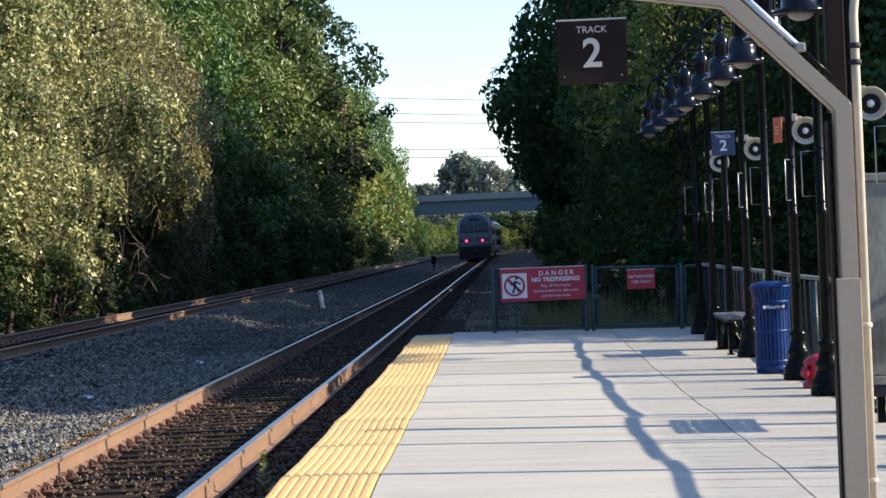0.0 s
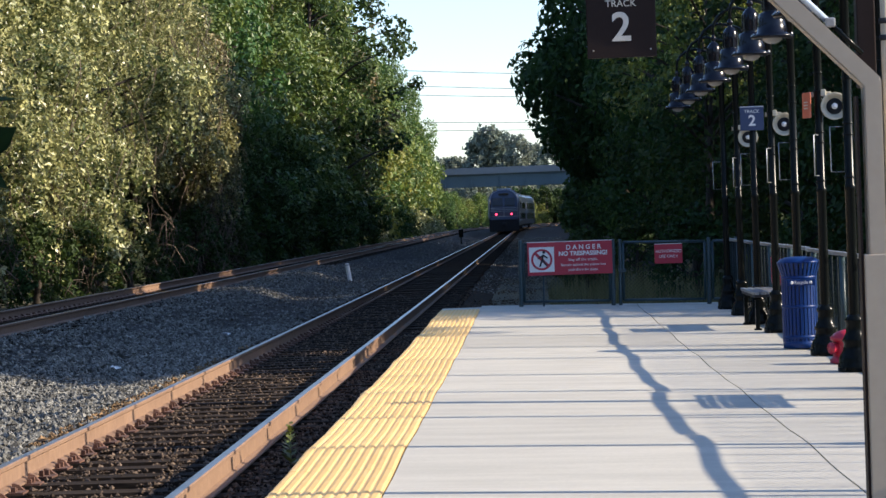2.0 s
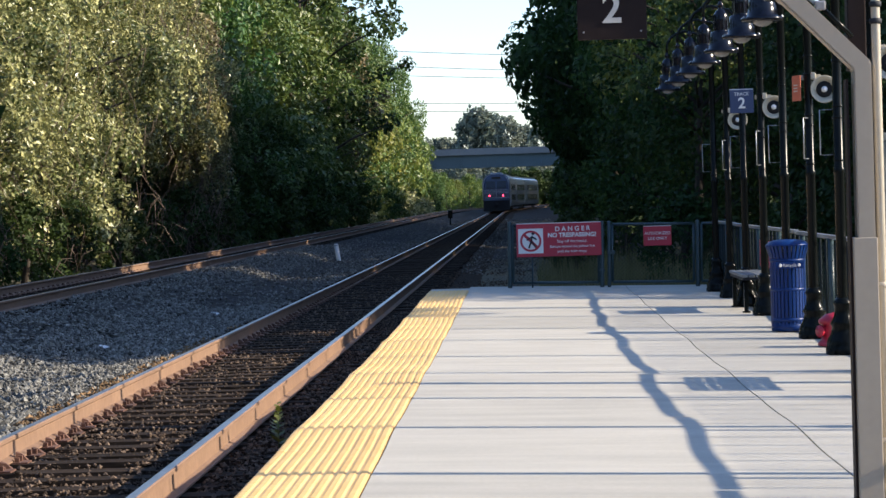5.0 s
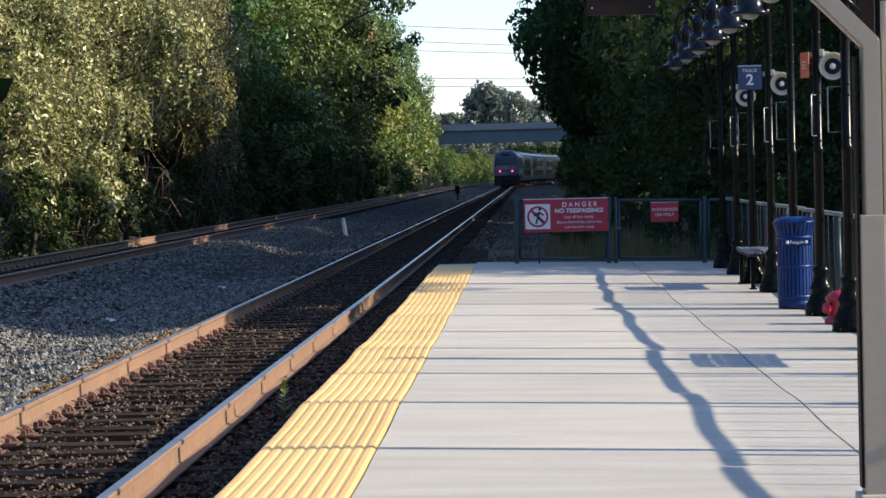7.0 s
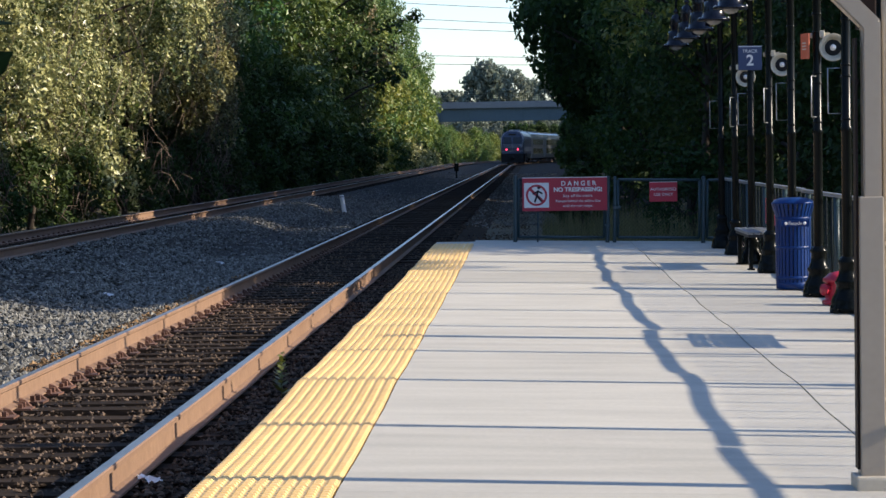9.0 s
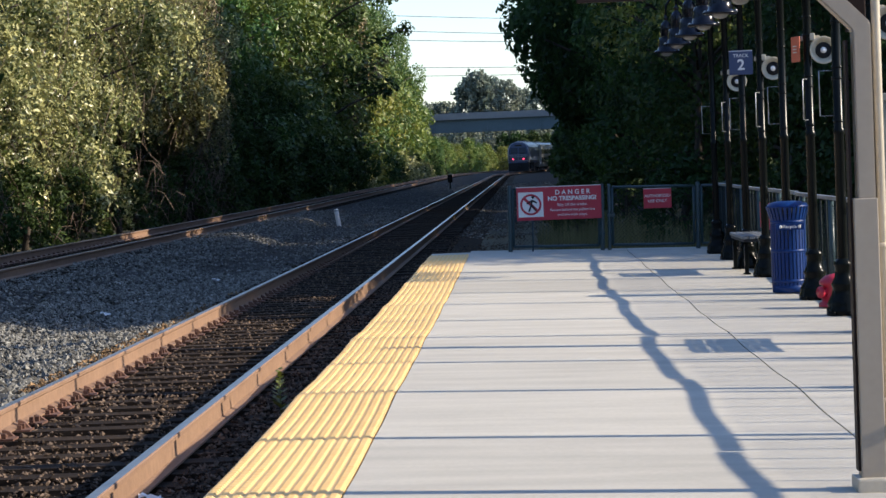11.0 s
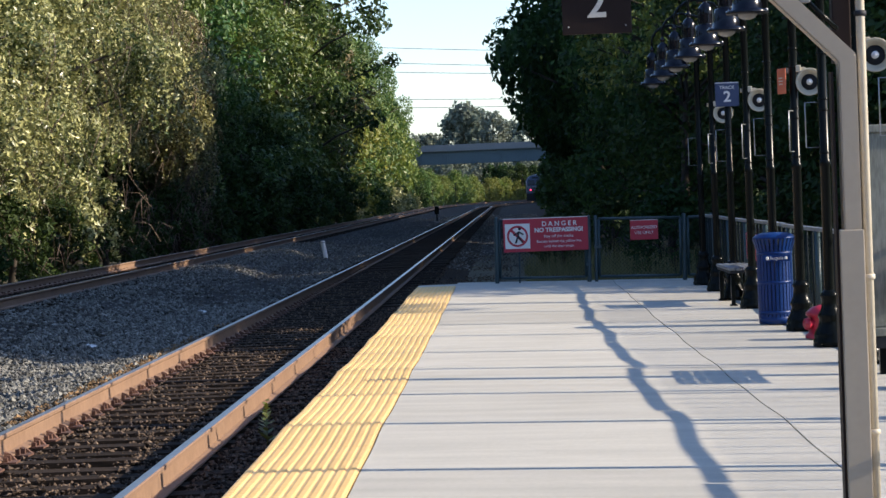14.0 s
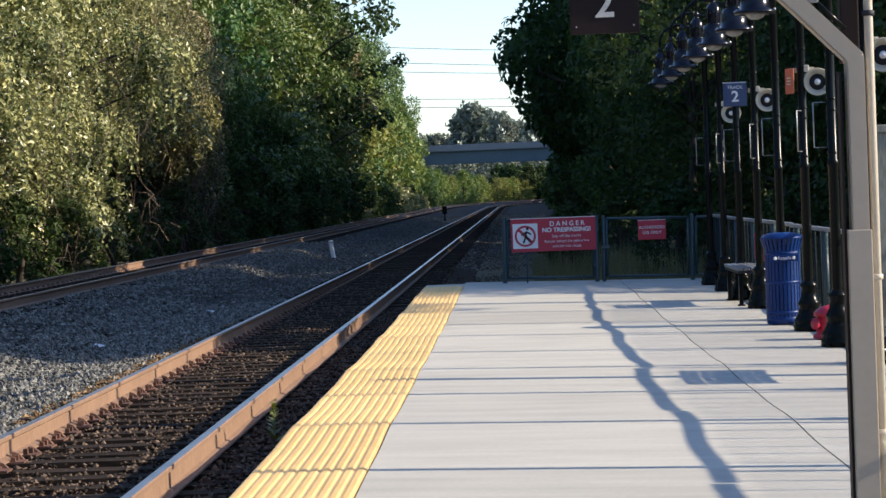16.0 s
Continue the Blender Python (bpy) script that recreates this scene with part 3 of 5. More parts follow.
def make_fence_signs():
    s = thing("danger_sign", pose(0.605, 37.66, 0.735), "red and white danger no trespassing sign on the fence", "sign")
    part("board", box(B(), -0.655, 0.655, 0, 0.012, -0.255, 0.255, 0.004), M["red"], s)
    part("top_edge", box(B(), -0.655, 0.655, -0.003, 0.013, 0.255, 0.266), M["white"], s)
    no_walking_sign(s, pose(-0.435, -0.001, -0.01), 0.385)
    face = pose(0, 0, 0, 90)
    lettering("word", "D A N G E R", 0.1, s, M["white"], pose(0.215, -0.004, 0.165) @ face, bold=0.002)
    lettering("word", "NO TRESPASSING!", 0.092, s, M["white"], pose(0.205, -0.004, 0.07) @ face, bold=0.003)
    lettering("word", "Stay off the tracks.", 0.062, s, M["white"], pose(0.205, -0.004, -0.025) @ face)
    lettering("word", "Remain behind the yellow line", 0.057, s, M["white"], pose(0.205, -0.004, -0.105) @ face)
    lettering("word", "until the train stops.", 0.057, s, M["white"], pose(0.205, -0.004, -0.18) @ face)
    s = thing("authorized_sign", pose(2.13, 37.68, 0.75), "small red authorized use only sign on the gate", "sign")
    part("board", box(B(), -0.215, 0.215, 0, 0.01, -0.15, 0.15, 0.004), M["red"], s)
    part("top_edge", box(B(), -0.215, 0.215, -0.003, 0.011, 0.15, 0.158), M["white"], s)
    lettering("word", "AUTHORIZED", 0.064, s, M["white"], pose(0, -0.004, 0.04) @ face)
    lettering("word", "USE ONLY", 0.064, s, M["white"], pose(0, -0.004, -0.04) @ face)
    for y in (18.2, 29.75):
        s = thing("fence_sign", pose(FENCE_X - 0.05, y, 0.63, 0, 0, -90), "red slatted warning board hung on the side fence", "sign", "side fence signs")
        for a, b in ((0.132, 0.16), (0.092, 0.126), (0.05, 0.082), (-0.066, 0.044), (-0.106, -0.071), (-0.16, -0.112)):
            part("slat", box(B(), -0.62, 0.62, 0, 0.012, a, b, 0.003), M["red"], s)
        for x in (-0.6, 0.59):
            part("backing_bar", box(B(), x, x + 0.02, 0.012, 0.024, -0.16, 0.16), M["galv"], s)


# ---------------------------------------------------------------- lamp posts
HEAD_Z, HEAD_X = 2.97, -0.64


def make_lamp_post():
    p = thing("lamp_post", pose(POLE_X, 9.8, 0), "black cast-iron platform lamp post with a gooseneck bell lamp", "lamp post", "platform lamp posts")
    prof = [(0.16, 0), (0.16, 0.05), (0.147, 0.07), (0.152, 0.1), (0.137, 0.14), (0.112, 0.18), (0.1, 0.24), (0.115, 0.27), (0.1, 0.3), (0.08, 0.34), (0.074, 0.42), (0.085, 0.44), (0.085, 0.46), (0.062, 0.49), (0.055, 0.5)]
    part("base", lathe(B(), prof, 16), M["black"], p, "flared black cast base")
    for k in range(4):
        part("foot_pad", box(B(), -0.03, 0.03, 0.11, 0.18, 0, 0.035, 0.006), M["black"], p, at=pose(0, 0, 0, 0, 0, 45 + 90 * k))
    part("pole", lathe(B(), [(0.047, 0.48), (0.045, 1.6), (0.052, 1.61), (0.052, 1.65), (0.044, 1.66), (0.041, 3.6), (0.056, 3.62), (0.056, 3.66), (0.03, 3.72), (0.0, 3.8)], 14, cap=False), M["black"], p)
    for z in (1.72, 2.1, 2.2, 2.6, 2.78):
        part("clamp_band", lathe(B(), [(0.043, z - 0.012), (0.049, z - 0.008), (0.049, z + 0.008), (0.043, z + 0.012)], 14), M["black"], p)
    arc = [(0, 0, 3.62), (-0.14, 0, 3.78)] + [(HEAD_X + 0.3 - 0.3 * math.sin(a), 0, 3.6 + 0.24 * math.cos(a)) for a in (0.1, 0.5, 0.9, 1.25, 1.57)] + [(HEAD_X, 0, HEAD_Z + 0.54)]
    part("arm", tube(B(), arc, 0.018, 8), M["black"], p)
    part("brace", tube(B(), [(0, 0, 3.3), (-0.2, 0, 3.45), (HEAD_X + 0.05, 0, 3.55)], 0.009, 6), M["black"], p)
    shade = [(0.176, 0.0), (0.19, 0.006), (0.193, 0.02), (0.188, 0.036), (0.15, 0.042), (0.136, 0.052), (0.126, 0.13), (0.114, 0.215), (0.104, 0.228), (0.082, 0.232)]
    neck = [(0.078, 0.24), (0.08, 0.25), (0.077, 0.33), (0.08, 0.34), (0.075, 0.42), (0.066, 0.432), (0.052, 0.455), (0.024, 0.475), (0.02, 0.49), (0.034, 0.51), (0.034, 0.525), (0.018, 0.545), (0.018, 0.56)]
    head = part("lamp_head", lathe(B(), shade + neck, 22), M["navy"], p, "blue-black bell lamp head", at=pose(HEAD_X, 0, HEAD_Z))
    fin = mesh_of("cooling_rib", box(B(), 0.07, 0.086, -0.006, 0.006, 0.25, 0.41), M["navy"])
    for k in range(10):
        part("cooling_rib", fin, None, head, at=pose(0, 0, 0, 0, 0, 36 * k))
    part("globe", lathe(B(), [(0.0, -0.046), (0.035, -0.043), (0.065, -0.03), (0.086, -0.01), (0.095, 0.008)], 18, cap=False), M["globe"], head, "frosted glass lens")
    for a in (-25, 80, 200):
        part("knob", lathe(B(), [(0.0, -0.016), (0.016, 0), (0.0, 0.016)], 8, pose(0.18 * math.cos(radians(a)), 0.18 * math.sin(radians(a)), 0.035), cap=False), M["galv"], head)
    return p


def bracket(p, turn):
    """A square steel loop beside the pole."""
    bm = B()
    tube(bm, [(-0.04, 0, 2.17), (-0.16, 0, 2.17), (-0.16, 0, 1.77), (-0.04, 0, 1.77)], 0.0058, 6)
    part("banner_bracket", bm, M["galv"], p, "galvanised banner loop", at=pose(0, 0, 0, 0, 0, turn))


def make_horn(at):
    h = thing("horn_loudspeaker", at, "beige round horn loudspeaker clamped to a lamp post", "loudspeaker", "platform loudspeakers")
    back = pose(0, 0, 0, 90)                         # local z towards the camera's side
    part("bell", lathe(B(), [(0.05, -0.2), (0.06, -0.12), (0.09, -0.05), (0.128, -0.005), (0.136, 0.0), (0.136, 0.012), (0.125, 0.012), (0.1, -0.02), (0.075, -0.06)], 24, back, cap=False), M["horn"], h)
    part("throat", lathe(B(), [(0.0, -0.055), (0.082, -0.052), (0.082, -0.06)], 20, back, cap=False), M["dark"], h, "dark horn throat")
    part("plug", lathe(B(), [(0.03, -0.06), (0.03, 0.0), (0.022, 0.014), (0.0, 0.018)], 14, back, cap=False), M["white"], h, "white centre plug")
    part("driver", box(B(), -0.06, 0.06, 0.15, 0.27, -0.06, 0.06, 0.015), M["horn"], h)
    part("clamp_arm", box(B(), -0.22, -0.03, 0.1, 0.14, 0.1, 0.15, 0.008), M["horn"], h)
    part("cable_gland", box(B(), -0.13, -0.08, 0.02, 0.12, 0.1, 0.17, 0.01), M["horn"], h)


def make_lamps():
    first = make_lamp_post()
    ys = [12.24 + PITCH * k for k in range(11)]
    xs = [2.83 + 0.0105 * (y - 21.65) if y < 20 else 2.85 if y < 22 else 2.88 for y in ys]
    posts = [first] + [copy_thing(first, pose(x, y, fall(x))) for x, y in zip(xs[1:], ys[1:])]
    first.matrix_basis = pose(xs[0], ys[0], fall(xs[0]))
    for k, p in enumerate(posts):
        bracket(p, 62 if k % 2 else 0)
    for k in (1, 3, 5, 7, 9):
        make_horn(pose(xs[k] + 0.145, ys[k] - 0.1, 2.38, 0, 0, -6))
    s = thing("blue_track_sign", pose(xs[8] - 0.01, ys[8] - 0.09, 2.55), "blue square track number sign on a lamp post", "sign")
    part("board", box(B(), -0.15, 0.15, 0, 0.012, -0.155, 0.155, 0.004), M["blue_sign"], s)
    part("top_edge", box(B(), -0.15, 0.15, -0.002, 0.013, 0.142, 0.15), M["white"], s)
    face = pose(0, 0, 0, 90)
    lettering("word", "TRACK", 0.06, s, M["white"], pose(0, -0.003, 0.085) @ face)
    lettering("numeral", "2", 0.19, s, M["white"], pose(0, -0.003, -0.035) @ face, bold=0.004)
    s = thing("orange_sign", pose(xs[5] - 0.11, ys[5] - 0.02, 2.4, 0, 0, -70), "small orange notice plate on a lamp post", "sign")
    part("board", box(B(), -0.12, 0.06, 0, 0.01, -0.125, 0.125, 0.004), M["orange"], s)
    for z in (-0.03, 0.0, 0.03):
        text_bar(s, -0.07, 0.01, z - 0.006, z + 0.006, M["cream"])


# ---------------------------------------------------------------- platform furniture
def make_bin():
    b = thing("recycling_bin", pose(2.79, 25.5, fall(2.79)), "blue slatted metal recycling bin with a domed lid", "bin")
    part("liner", lathe(B(), [(0.165, 0.06), (0.178, 0.84)], 24), M["dark"], b)
    part("foot_ring", lathe(B(), [(0.165, 0.0), (0.195, 0.0), (0.2, 0.07), (0.18, 0.09)], 24), M["bin"], b)
    bar = mesh_of("slat", box(B(), -0.017, 0.017, 0.188, 0.2, 0.07, 0.78, 0.003), M["bin"])
    for k in range(28):
        part("slat", bar, None, b, at=pose(0, 0, 0, 0, 0, k * 360 / 28))
    flare = mesh_of("flared_slat", box(B(), -0.017, 0.017, -0.006, 0.006, 0, 0.15, 0.003), M["bin"])
    for k in range(28):
        part("flared_slat", flare, None, b, at=pose(0, 0, 0, 0, 0, k * 360 / 28) @ pose(0, 0.194, 0.77, -18))
    for z in (0.1, 0.42, 0.73):
        part("hoop", lathe(B(), [(0.186, z), (0.203, z + 0.004), (0.203, z + 0.036), (0.186, z + 0.04)], 28), M["bin"], b)
    part("rim", lathe(B(), [(0.225, 0.9), (0.242, 0.905), (0.242, 0.92), (0.225, 0.925)], 28), M["bin"], b)
    part("lid", lathe(B(), [(0.235, 0.92), (0.21, 0.945), (0.15, 0.965), (0.09, 0.97), (0.0, 0.972)], 28, cap=False), M["bin"], b, "domed blue lid")
    part("label_band", box(B(), -0.16, 0.16, -0.222, -0.205, 0.665, 0.735, 0.004), M["bin"], b)
    lettering("word", "Recycle", 0.05, b, M["white"], pose(0.0, -0.224, 0.7) @ pose(0, 0, 0, 90))
    for x in (-0.105, 0.105):
        part("round_mark", lathe(B(), [(0.01, 0), (0.018, 0.0), (0.018, 0.003), (0.01, 0.003)], 12, pose(x, -0.223, 0.7, 90)), M["white"], b)
    b.scale = (0.92, 0.92, 0.98)


def make_bench():
    b = thing("bench", pose(2.86, 30.2, fall(2.86)), "backless grey metal bench between two lamp posts", "bench")
    for k in range(5):
        part("seat_slat", box(B(), -0.2 + 0.082 * k, -0.2 + 0.082 * k + 0.07, -0.9, 0.9, 0.43, 0.465, 0.008), M["bench"], b)
    part("apron", box(B(), -0.19, 0.19, -0.88, 0.88, 0.395, 0.425, 0.006), M["dark"], b)
    for y in (-0.78, 0.78):
        for x in (-0.15, 0.15):
            part("leg", box(B(), x - 0.025, x + 0.025, y - 0.025, y + 0.025, 0, 0.37, 0.005), M["black"], b)
            part("foot", box(B(), x - 0.045, x + 0.045, y - 0.045, y + 0.045, 0, 0.02, 0.004), M["black"], b)


def make_hydrant():
    h = thing("hose_connection", pose(2.92, 22.9, fall(2.9), 0, 0, 30), "small red fire hose connection at the foot of a lamp post", "hydrant")
    part("body", lathe(B(), [(0.15, 0), (0.15, 0.03), (0.12, 0.05), (0.12, 0.2), (0.14, 0.21), (0.14, 0.24), (0.08, 0.29), (0.0, 0.31)], 16, cap=False), M["red"], h)
    for s in (-1, 1):
        part("outlet_cap", lathe(B(), [(0.05, 0.1), (0.05, 0.15), (0.056, 0.15), (0.056, 0.17), (0.0, 0.175)], 12, pose(0, 0, 0.14, 0, 90 * s), cap=False), M["red"], h)


def make_board():
    b = thing("information_case", pose(2.98, 18.35, fall(3)), "weathered grey-green information case standing on black legs", "information case")
    part("panel", box(B(), -0.25, 0.35, -0.04, 0.04, 0.36, 1.82, 0.01), M["panel"], b)
    part("top_cap", box(B(), -0.28, 0.38, -0.06, 0.06, 1.82, 1.88, 0.01), M["panel"], b)
    part("bottom_rail", box(B(), -0.28, 0.38, -0.055, 0.055, 0.29, 0.355, 0.01), M["panel"], b)
    part("side_rail", box(B(), -0.29, -0.255, -0.055, 0.055, 0.29, 1.82, 0.006), M["panel"], b)
    part("under_tray", box(B(), -0.27, 0.37, -0.05, 0.05, 0.2, 0.285), M["dark"], b)
    for x in (-0.18, 0.28):
        part("leg", box(B(), x - 0.03, x + 0.03, -0.03, 0.03, 0, 0.2, 0.004), M["black"], b)


def sweep_rect(bm, pts, w, d):
    """A square bar through points of the xz plane with mitred corners."""
    pts = [Vector(p) for p in pts]
    rings = []
    for i, p in enumerate(pts):
        a = (p - pts[i - 1]).normalized() if i else (pts[1] - p).normalized()
        b = (pts[i + 1] - p).normalized() if i < len(pts) - 1 else a
        t = (a + b).normalized()
        n = Vector((-t.z, 0, t.x)) * (w / 2) / max(0.5, t.dot(a))
        rings.append([bm.verts.new(p + n * s + Vector((0, u * d / 2, 0))) for s, u in ((-1, -1), (1, -1), (1, 1), (-1, 1))])
    for a, b in zip(rings, rings[1:]):
        for k in range(4):
            bm.faces.new((a[k], a[(k + 1) % 4], b[(k + 1) % 4], b[k]))
    bm.faces.new(rings[0][::-1])
    bm.faces.new(rings[-1])
    bmesh.ops.recalc_face_normals(bm, faces=bm.faces)
    bmesh.ops.bevel(bm, geom=list(bm.edges), offset=0.006, segments=2, affect="EDGES")
    return bm


def make_canopy_frame():
    low = fall(1.44)
    f = thing("shelter_frame", pose(0, 10.2, 0), "tan painted steel shelter frame with an angled knee", "shelter frame")
    part("frame", sweep_rect(B(), [(1.443, 0, low), (1.443, 0, 1.915), (0.975, 0, 2.385), (-1.15, 0, 2.70)], 0.075, 0.09), M["tan"], f)
    part("upper_post", box(B(), 1.398, 1.476, 0.05, 0.13, 1.9, 3.3, 0.006), M["brown"], f, "dark brown post rising behind the knee")
    part("sleeve", box(B(), 1.385, 1.487, -0.055, 0.055, low + 0.01, 1.2, 0.005), M["tan"], f)
    part("footing", box(B(), 1.36, 1.535, -0.1, 0.1, low - 0.01, 0.035, 0.01), M["conduit"], f, "pale base plate")
    # dark strip stands for the post's shaded left face
    part("dark_fin", box(B(), 1.374, 1.384, -0.03, 0.05, 0.06, 1.86), M["brown"], f)
    part("conduit", tube(B(), [(1.508, 0.0, low), (1.508, 0, 2.3), (1.515, 0, 2.36), (1.545, 0, 2.43), (1.56, 0, 2.9)], 0.019, 10), M["conduit"], f, "cream conduit pipe")
    for z in (2.1, 2.17, 0.35, 1.0):
        part("pipe_clamp", lathe(B(), [(0.02, z - 0.012), (0.026, z - 0.01), (0.026, z + 0.01), (0.02, z + 0.012)], 12, pose(1.508, 0, 0)), M["dark" if z > 2 else "conduit"], f)
    part("light_tube", tube(B(), [(1.0, -0.01, 2.447), (1.28, -0.01, 2.167)], 0.014, 10), M["blue_tube"], f, "pale blue tube along the knee")
    part("tube_clip", box(B(), 1.255, 1.3, -0.04, 0.03, 2.15, 2.19, 0.008), M["globe"], f)
    part("black_tube", tube(B(), [(1.28, -0.01, 2.167), (1.41, -0.01, 2.037)], 0.011, 8), M["black"], f)
    s = thing("track_sign", pose(0.412, 10.2, 2.19), "dark brown hanging track number sign with cream lettering", "sign")
    part("board", box(B(), -0.145, 0.145, -0.008, 0.008, -0.132, 0.132, 0.004), M["brown"], s)
    part("top_edge", box(B(), -0.146, 0.146, -0.01, 0.01, 0.133, 0.14), M["cream"], s)
    face = pose(0, 0, 0, 90)
    lettering("word", "TRACK", 0.04, s, M["cream"], pose(0, -0.009, 0.093) @ face)
    lettering("numeral", "2", 0.168, s, M["cream"], pose(0, -0.009, -0.01) @ face, bold=0.003)
    for x in (-0.09, 0.09):
        part("hanger_rod", tube(B(), [(x, 0, 0.13), (x, 0, 0.25 - 0.148 * x)], 0.005, 6), M["black"], s)
    for x in (-0.12, 0.12):
        part("rivet", lathe(B(), [(0.004, 0), (0.003, 0.004)], 8, pose(x, -0.008, -0.1, 90)), M["galv"], s)


# ---------------------------------------------------------------- beside the line
def make_stub_and_signal():
    s = thing("marker_post", pose(-5.75, 77, -0.45, 0, -9, 0), "leaning white trackside marker post in the ballast", "marker post")
    part("post", lathe(B(), [(0.07, -0.05), (0.07, 0.53), (0.056, 0.56), (0.0, 0.565)], 12, cap=False), M["white"], s)
    part("cap", lathe(B(), [(0.078, 0.49), (0.078, 0.53)], 12), M["galv"], s)
    d = thing("dwarf_signal", pose(-4.75, 168, -0.4), "small black dwarf signal between the two tracks", "railway signal")
    part("mast", lathe(B(), [(0.1, 0), (0.1, 0.04), (0.05, 0.06), (0.05, 0.55)], 10), M["black"], d)
    part("head", box(B(), -0.16, 0.16, -0.1, 0.1, 0.5, 1.05, 0.03), M["black"], d)
    for z in (0.64, 0.88):
        part("hood", lathe(B(), [(0.075, 0), (0.08, 0.1)], 10, pose(0, -0.1, z, 90), cap=False), M["black"], d)
    part("base_block", box(B(), -0.2, 0.2, -0.2, 0.2, -0.1, 0.02, 0.02), M["concrete_side"], d)
    w = thing("weed", pose(-1.815, 17.8, -0.4), "small green weed growing at the platform foot", "plant")
    rnd = random.Random(2)
    bm = B()
    for k in range(46):
        z = 0.03 + 0.32 * k / 46
        a = rnd.uniform(0, 6.28)
        L = 0.085 * (1.1 - 0.7 * k / 46)
        d = Vector((math.cos(a), math.sin(a), 0.5))
        n = Vector((-math.sin(a), math.cos(a), 0)) * 0.021
        o = Vector((0, 0, z))
        bm.faces.new([bm.verts.new(q) for q in (o, o + d * L * 0.5 + n, o + d * L, o + d * L * 0.5 - n)])
    part("leaves", bm, M["leaf_yellow"], w)
    part("stem", tube(B(), [(0, 0, -0.02), (0.005, 0, 0.29)], 0.004, 5, 0.5), M["leaf_yellow"], w)


def make_litter():
    for x, y, z, a in ((-5.6, 32.3, -0.44, 20), (-2.09, 13.2, -0.375, 20), (-5.2, 41.0, -0.42, 50)):
        bm = B()
        v = [[bm.verts.new((0.035 * i - 0.07, 0.03 * j - 0.045, 0.02 * math.sin(i * 2.1 + j * 1.7) + 0.02)) for i in range(5)] for j in range(4)]
        for j in range(3):
            for i in range(4):
                bm.faces.new((v[j][i], v[j][i + 1], v[j + 1][i + 1], v[j + 1][i]))
        tagged(part("paper_scrap", bm, M["white"], at=pose(x, y, z, 8, 12, a)), "crumpled white paper scrap lying on the ballast", "litter", "litter")


# ---------------------------------------------------------------- trees
def leaf_cloud(name, centres, radii, count, size, material, seed, droop=0.0, up=0.35, strands=0, reach=(0.8, 2.6)):
    """Many small pointed leaves scattered over clumps, outermost thickest, with strands of leaves hanging from them."""
    rng = np.random.default_rng(seed)
    c = np.array(centres)
    r = np.array(radii)
    pick = rng.choice(len(c), count, p=r ** 2 / (r ** 2).sum())
    d = rng.normal(size=(count, 3))
    d /= np.linalg.norm(d, axis=1)[:, None]
    p = c[pick] + d * (r[pick] * rng.uniform(0.25, 1, count) ** 0.45)[:, None] * np.array([1, 1, 0.8])
    if droop:
        p[:, 2] -= droop * rng.uniform(0, 1, count) ** 3
    if strands:
        per = 52
        pick = rng.choice(len(c), strands, p=r / r.sum())
        e = rng.normal(size=(strands, 3))
        e /= np.linalg.norm(e, axis=1)[:, None]
        e[:, 2] = np.abs(e[:, 2]) * 0.6
        top = c[pick] + e * r[pick][:, None] * 1.04
        f = rng.uniform(0, 1, (strands, per)) ** 0.85
        long = rng.uniform(*reach, (strands, 1)) * rng.uniform(0.4, 1.0, (strands, 1))
        q = np.repeat(top[:, None, :], per, 1)
        q[..., 2] -= f * long
        q[..., :2] += e[:, None, :2] * (0.35 * np.sqrt(f))[..., None]
        q += rng.normal(size=q.shape) * (0.05 + 0.07 * (1 - f))[..., None]
        q = q.reshape(-1, 3)
        keep = q[:, 2] > 0.25
        p = np.concatenate([p, q[keep]])
        d = np.concatenate([d, np.repeat(e, per, 0)[keep] * np.array([1, 1, 0.3])])
        count = len(p)
    n = d * 0.7 + rng.normal(size=(count, 3)) * (0.45 if droop else 0.6) + np.array([0, 0, up])
    n /= np.linalg.norm(n, axis=1)[:, None]
    u = np.cross(n, rng.normal(size=(count, 3)))
    u /= np.linalg.norm(u, axis=1)[:, None]
    w = np.cross(n, u)
    s = rng.uniform(0.6, 1.35, (count, 1)) * size
    v = np.stack([p - u * s * 0.5, p + w * s * 0.3 + n * s * 0.08, p + u * s * 0.6, p - w * s * 0.3 + n * s * 0.08], 1).reshape(-1, 3)
    me = bpy.data.meshes.new(name)
    f = np.arange(count * 4).reshape(-1, 4)
    me.from_pydata(v.tolist(), [], f.tolist())
    me.materials.append(material)
    return me


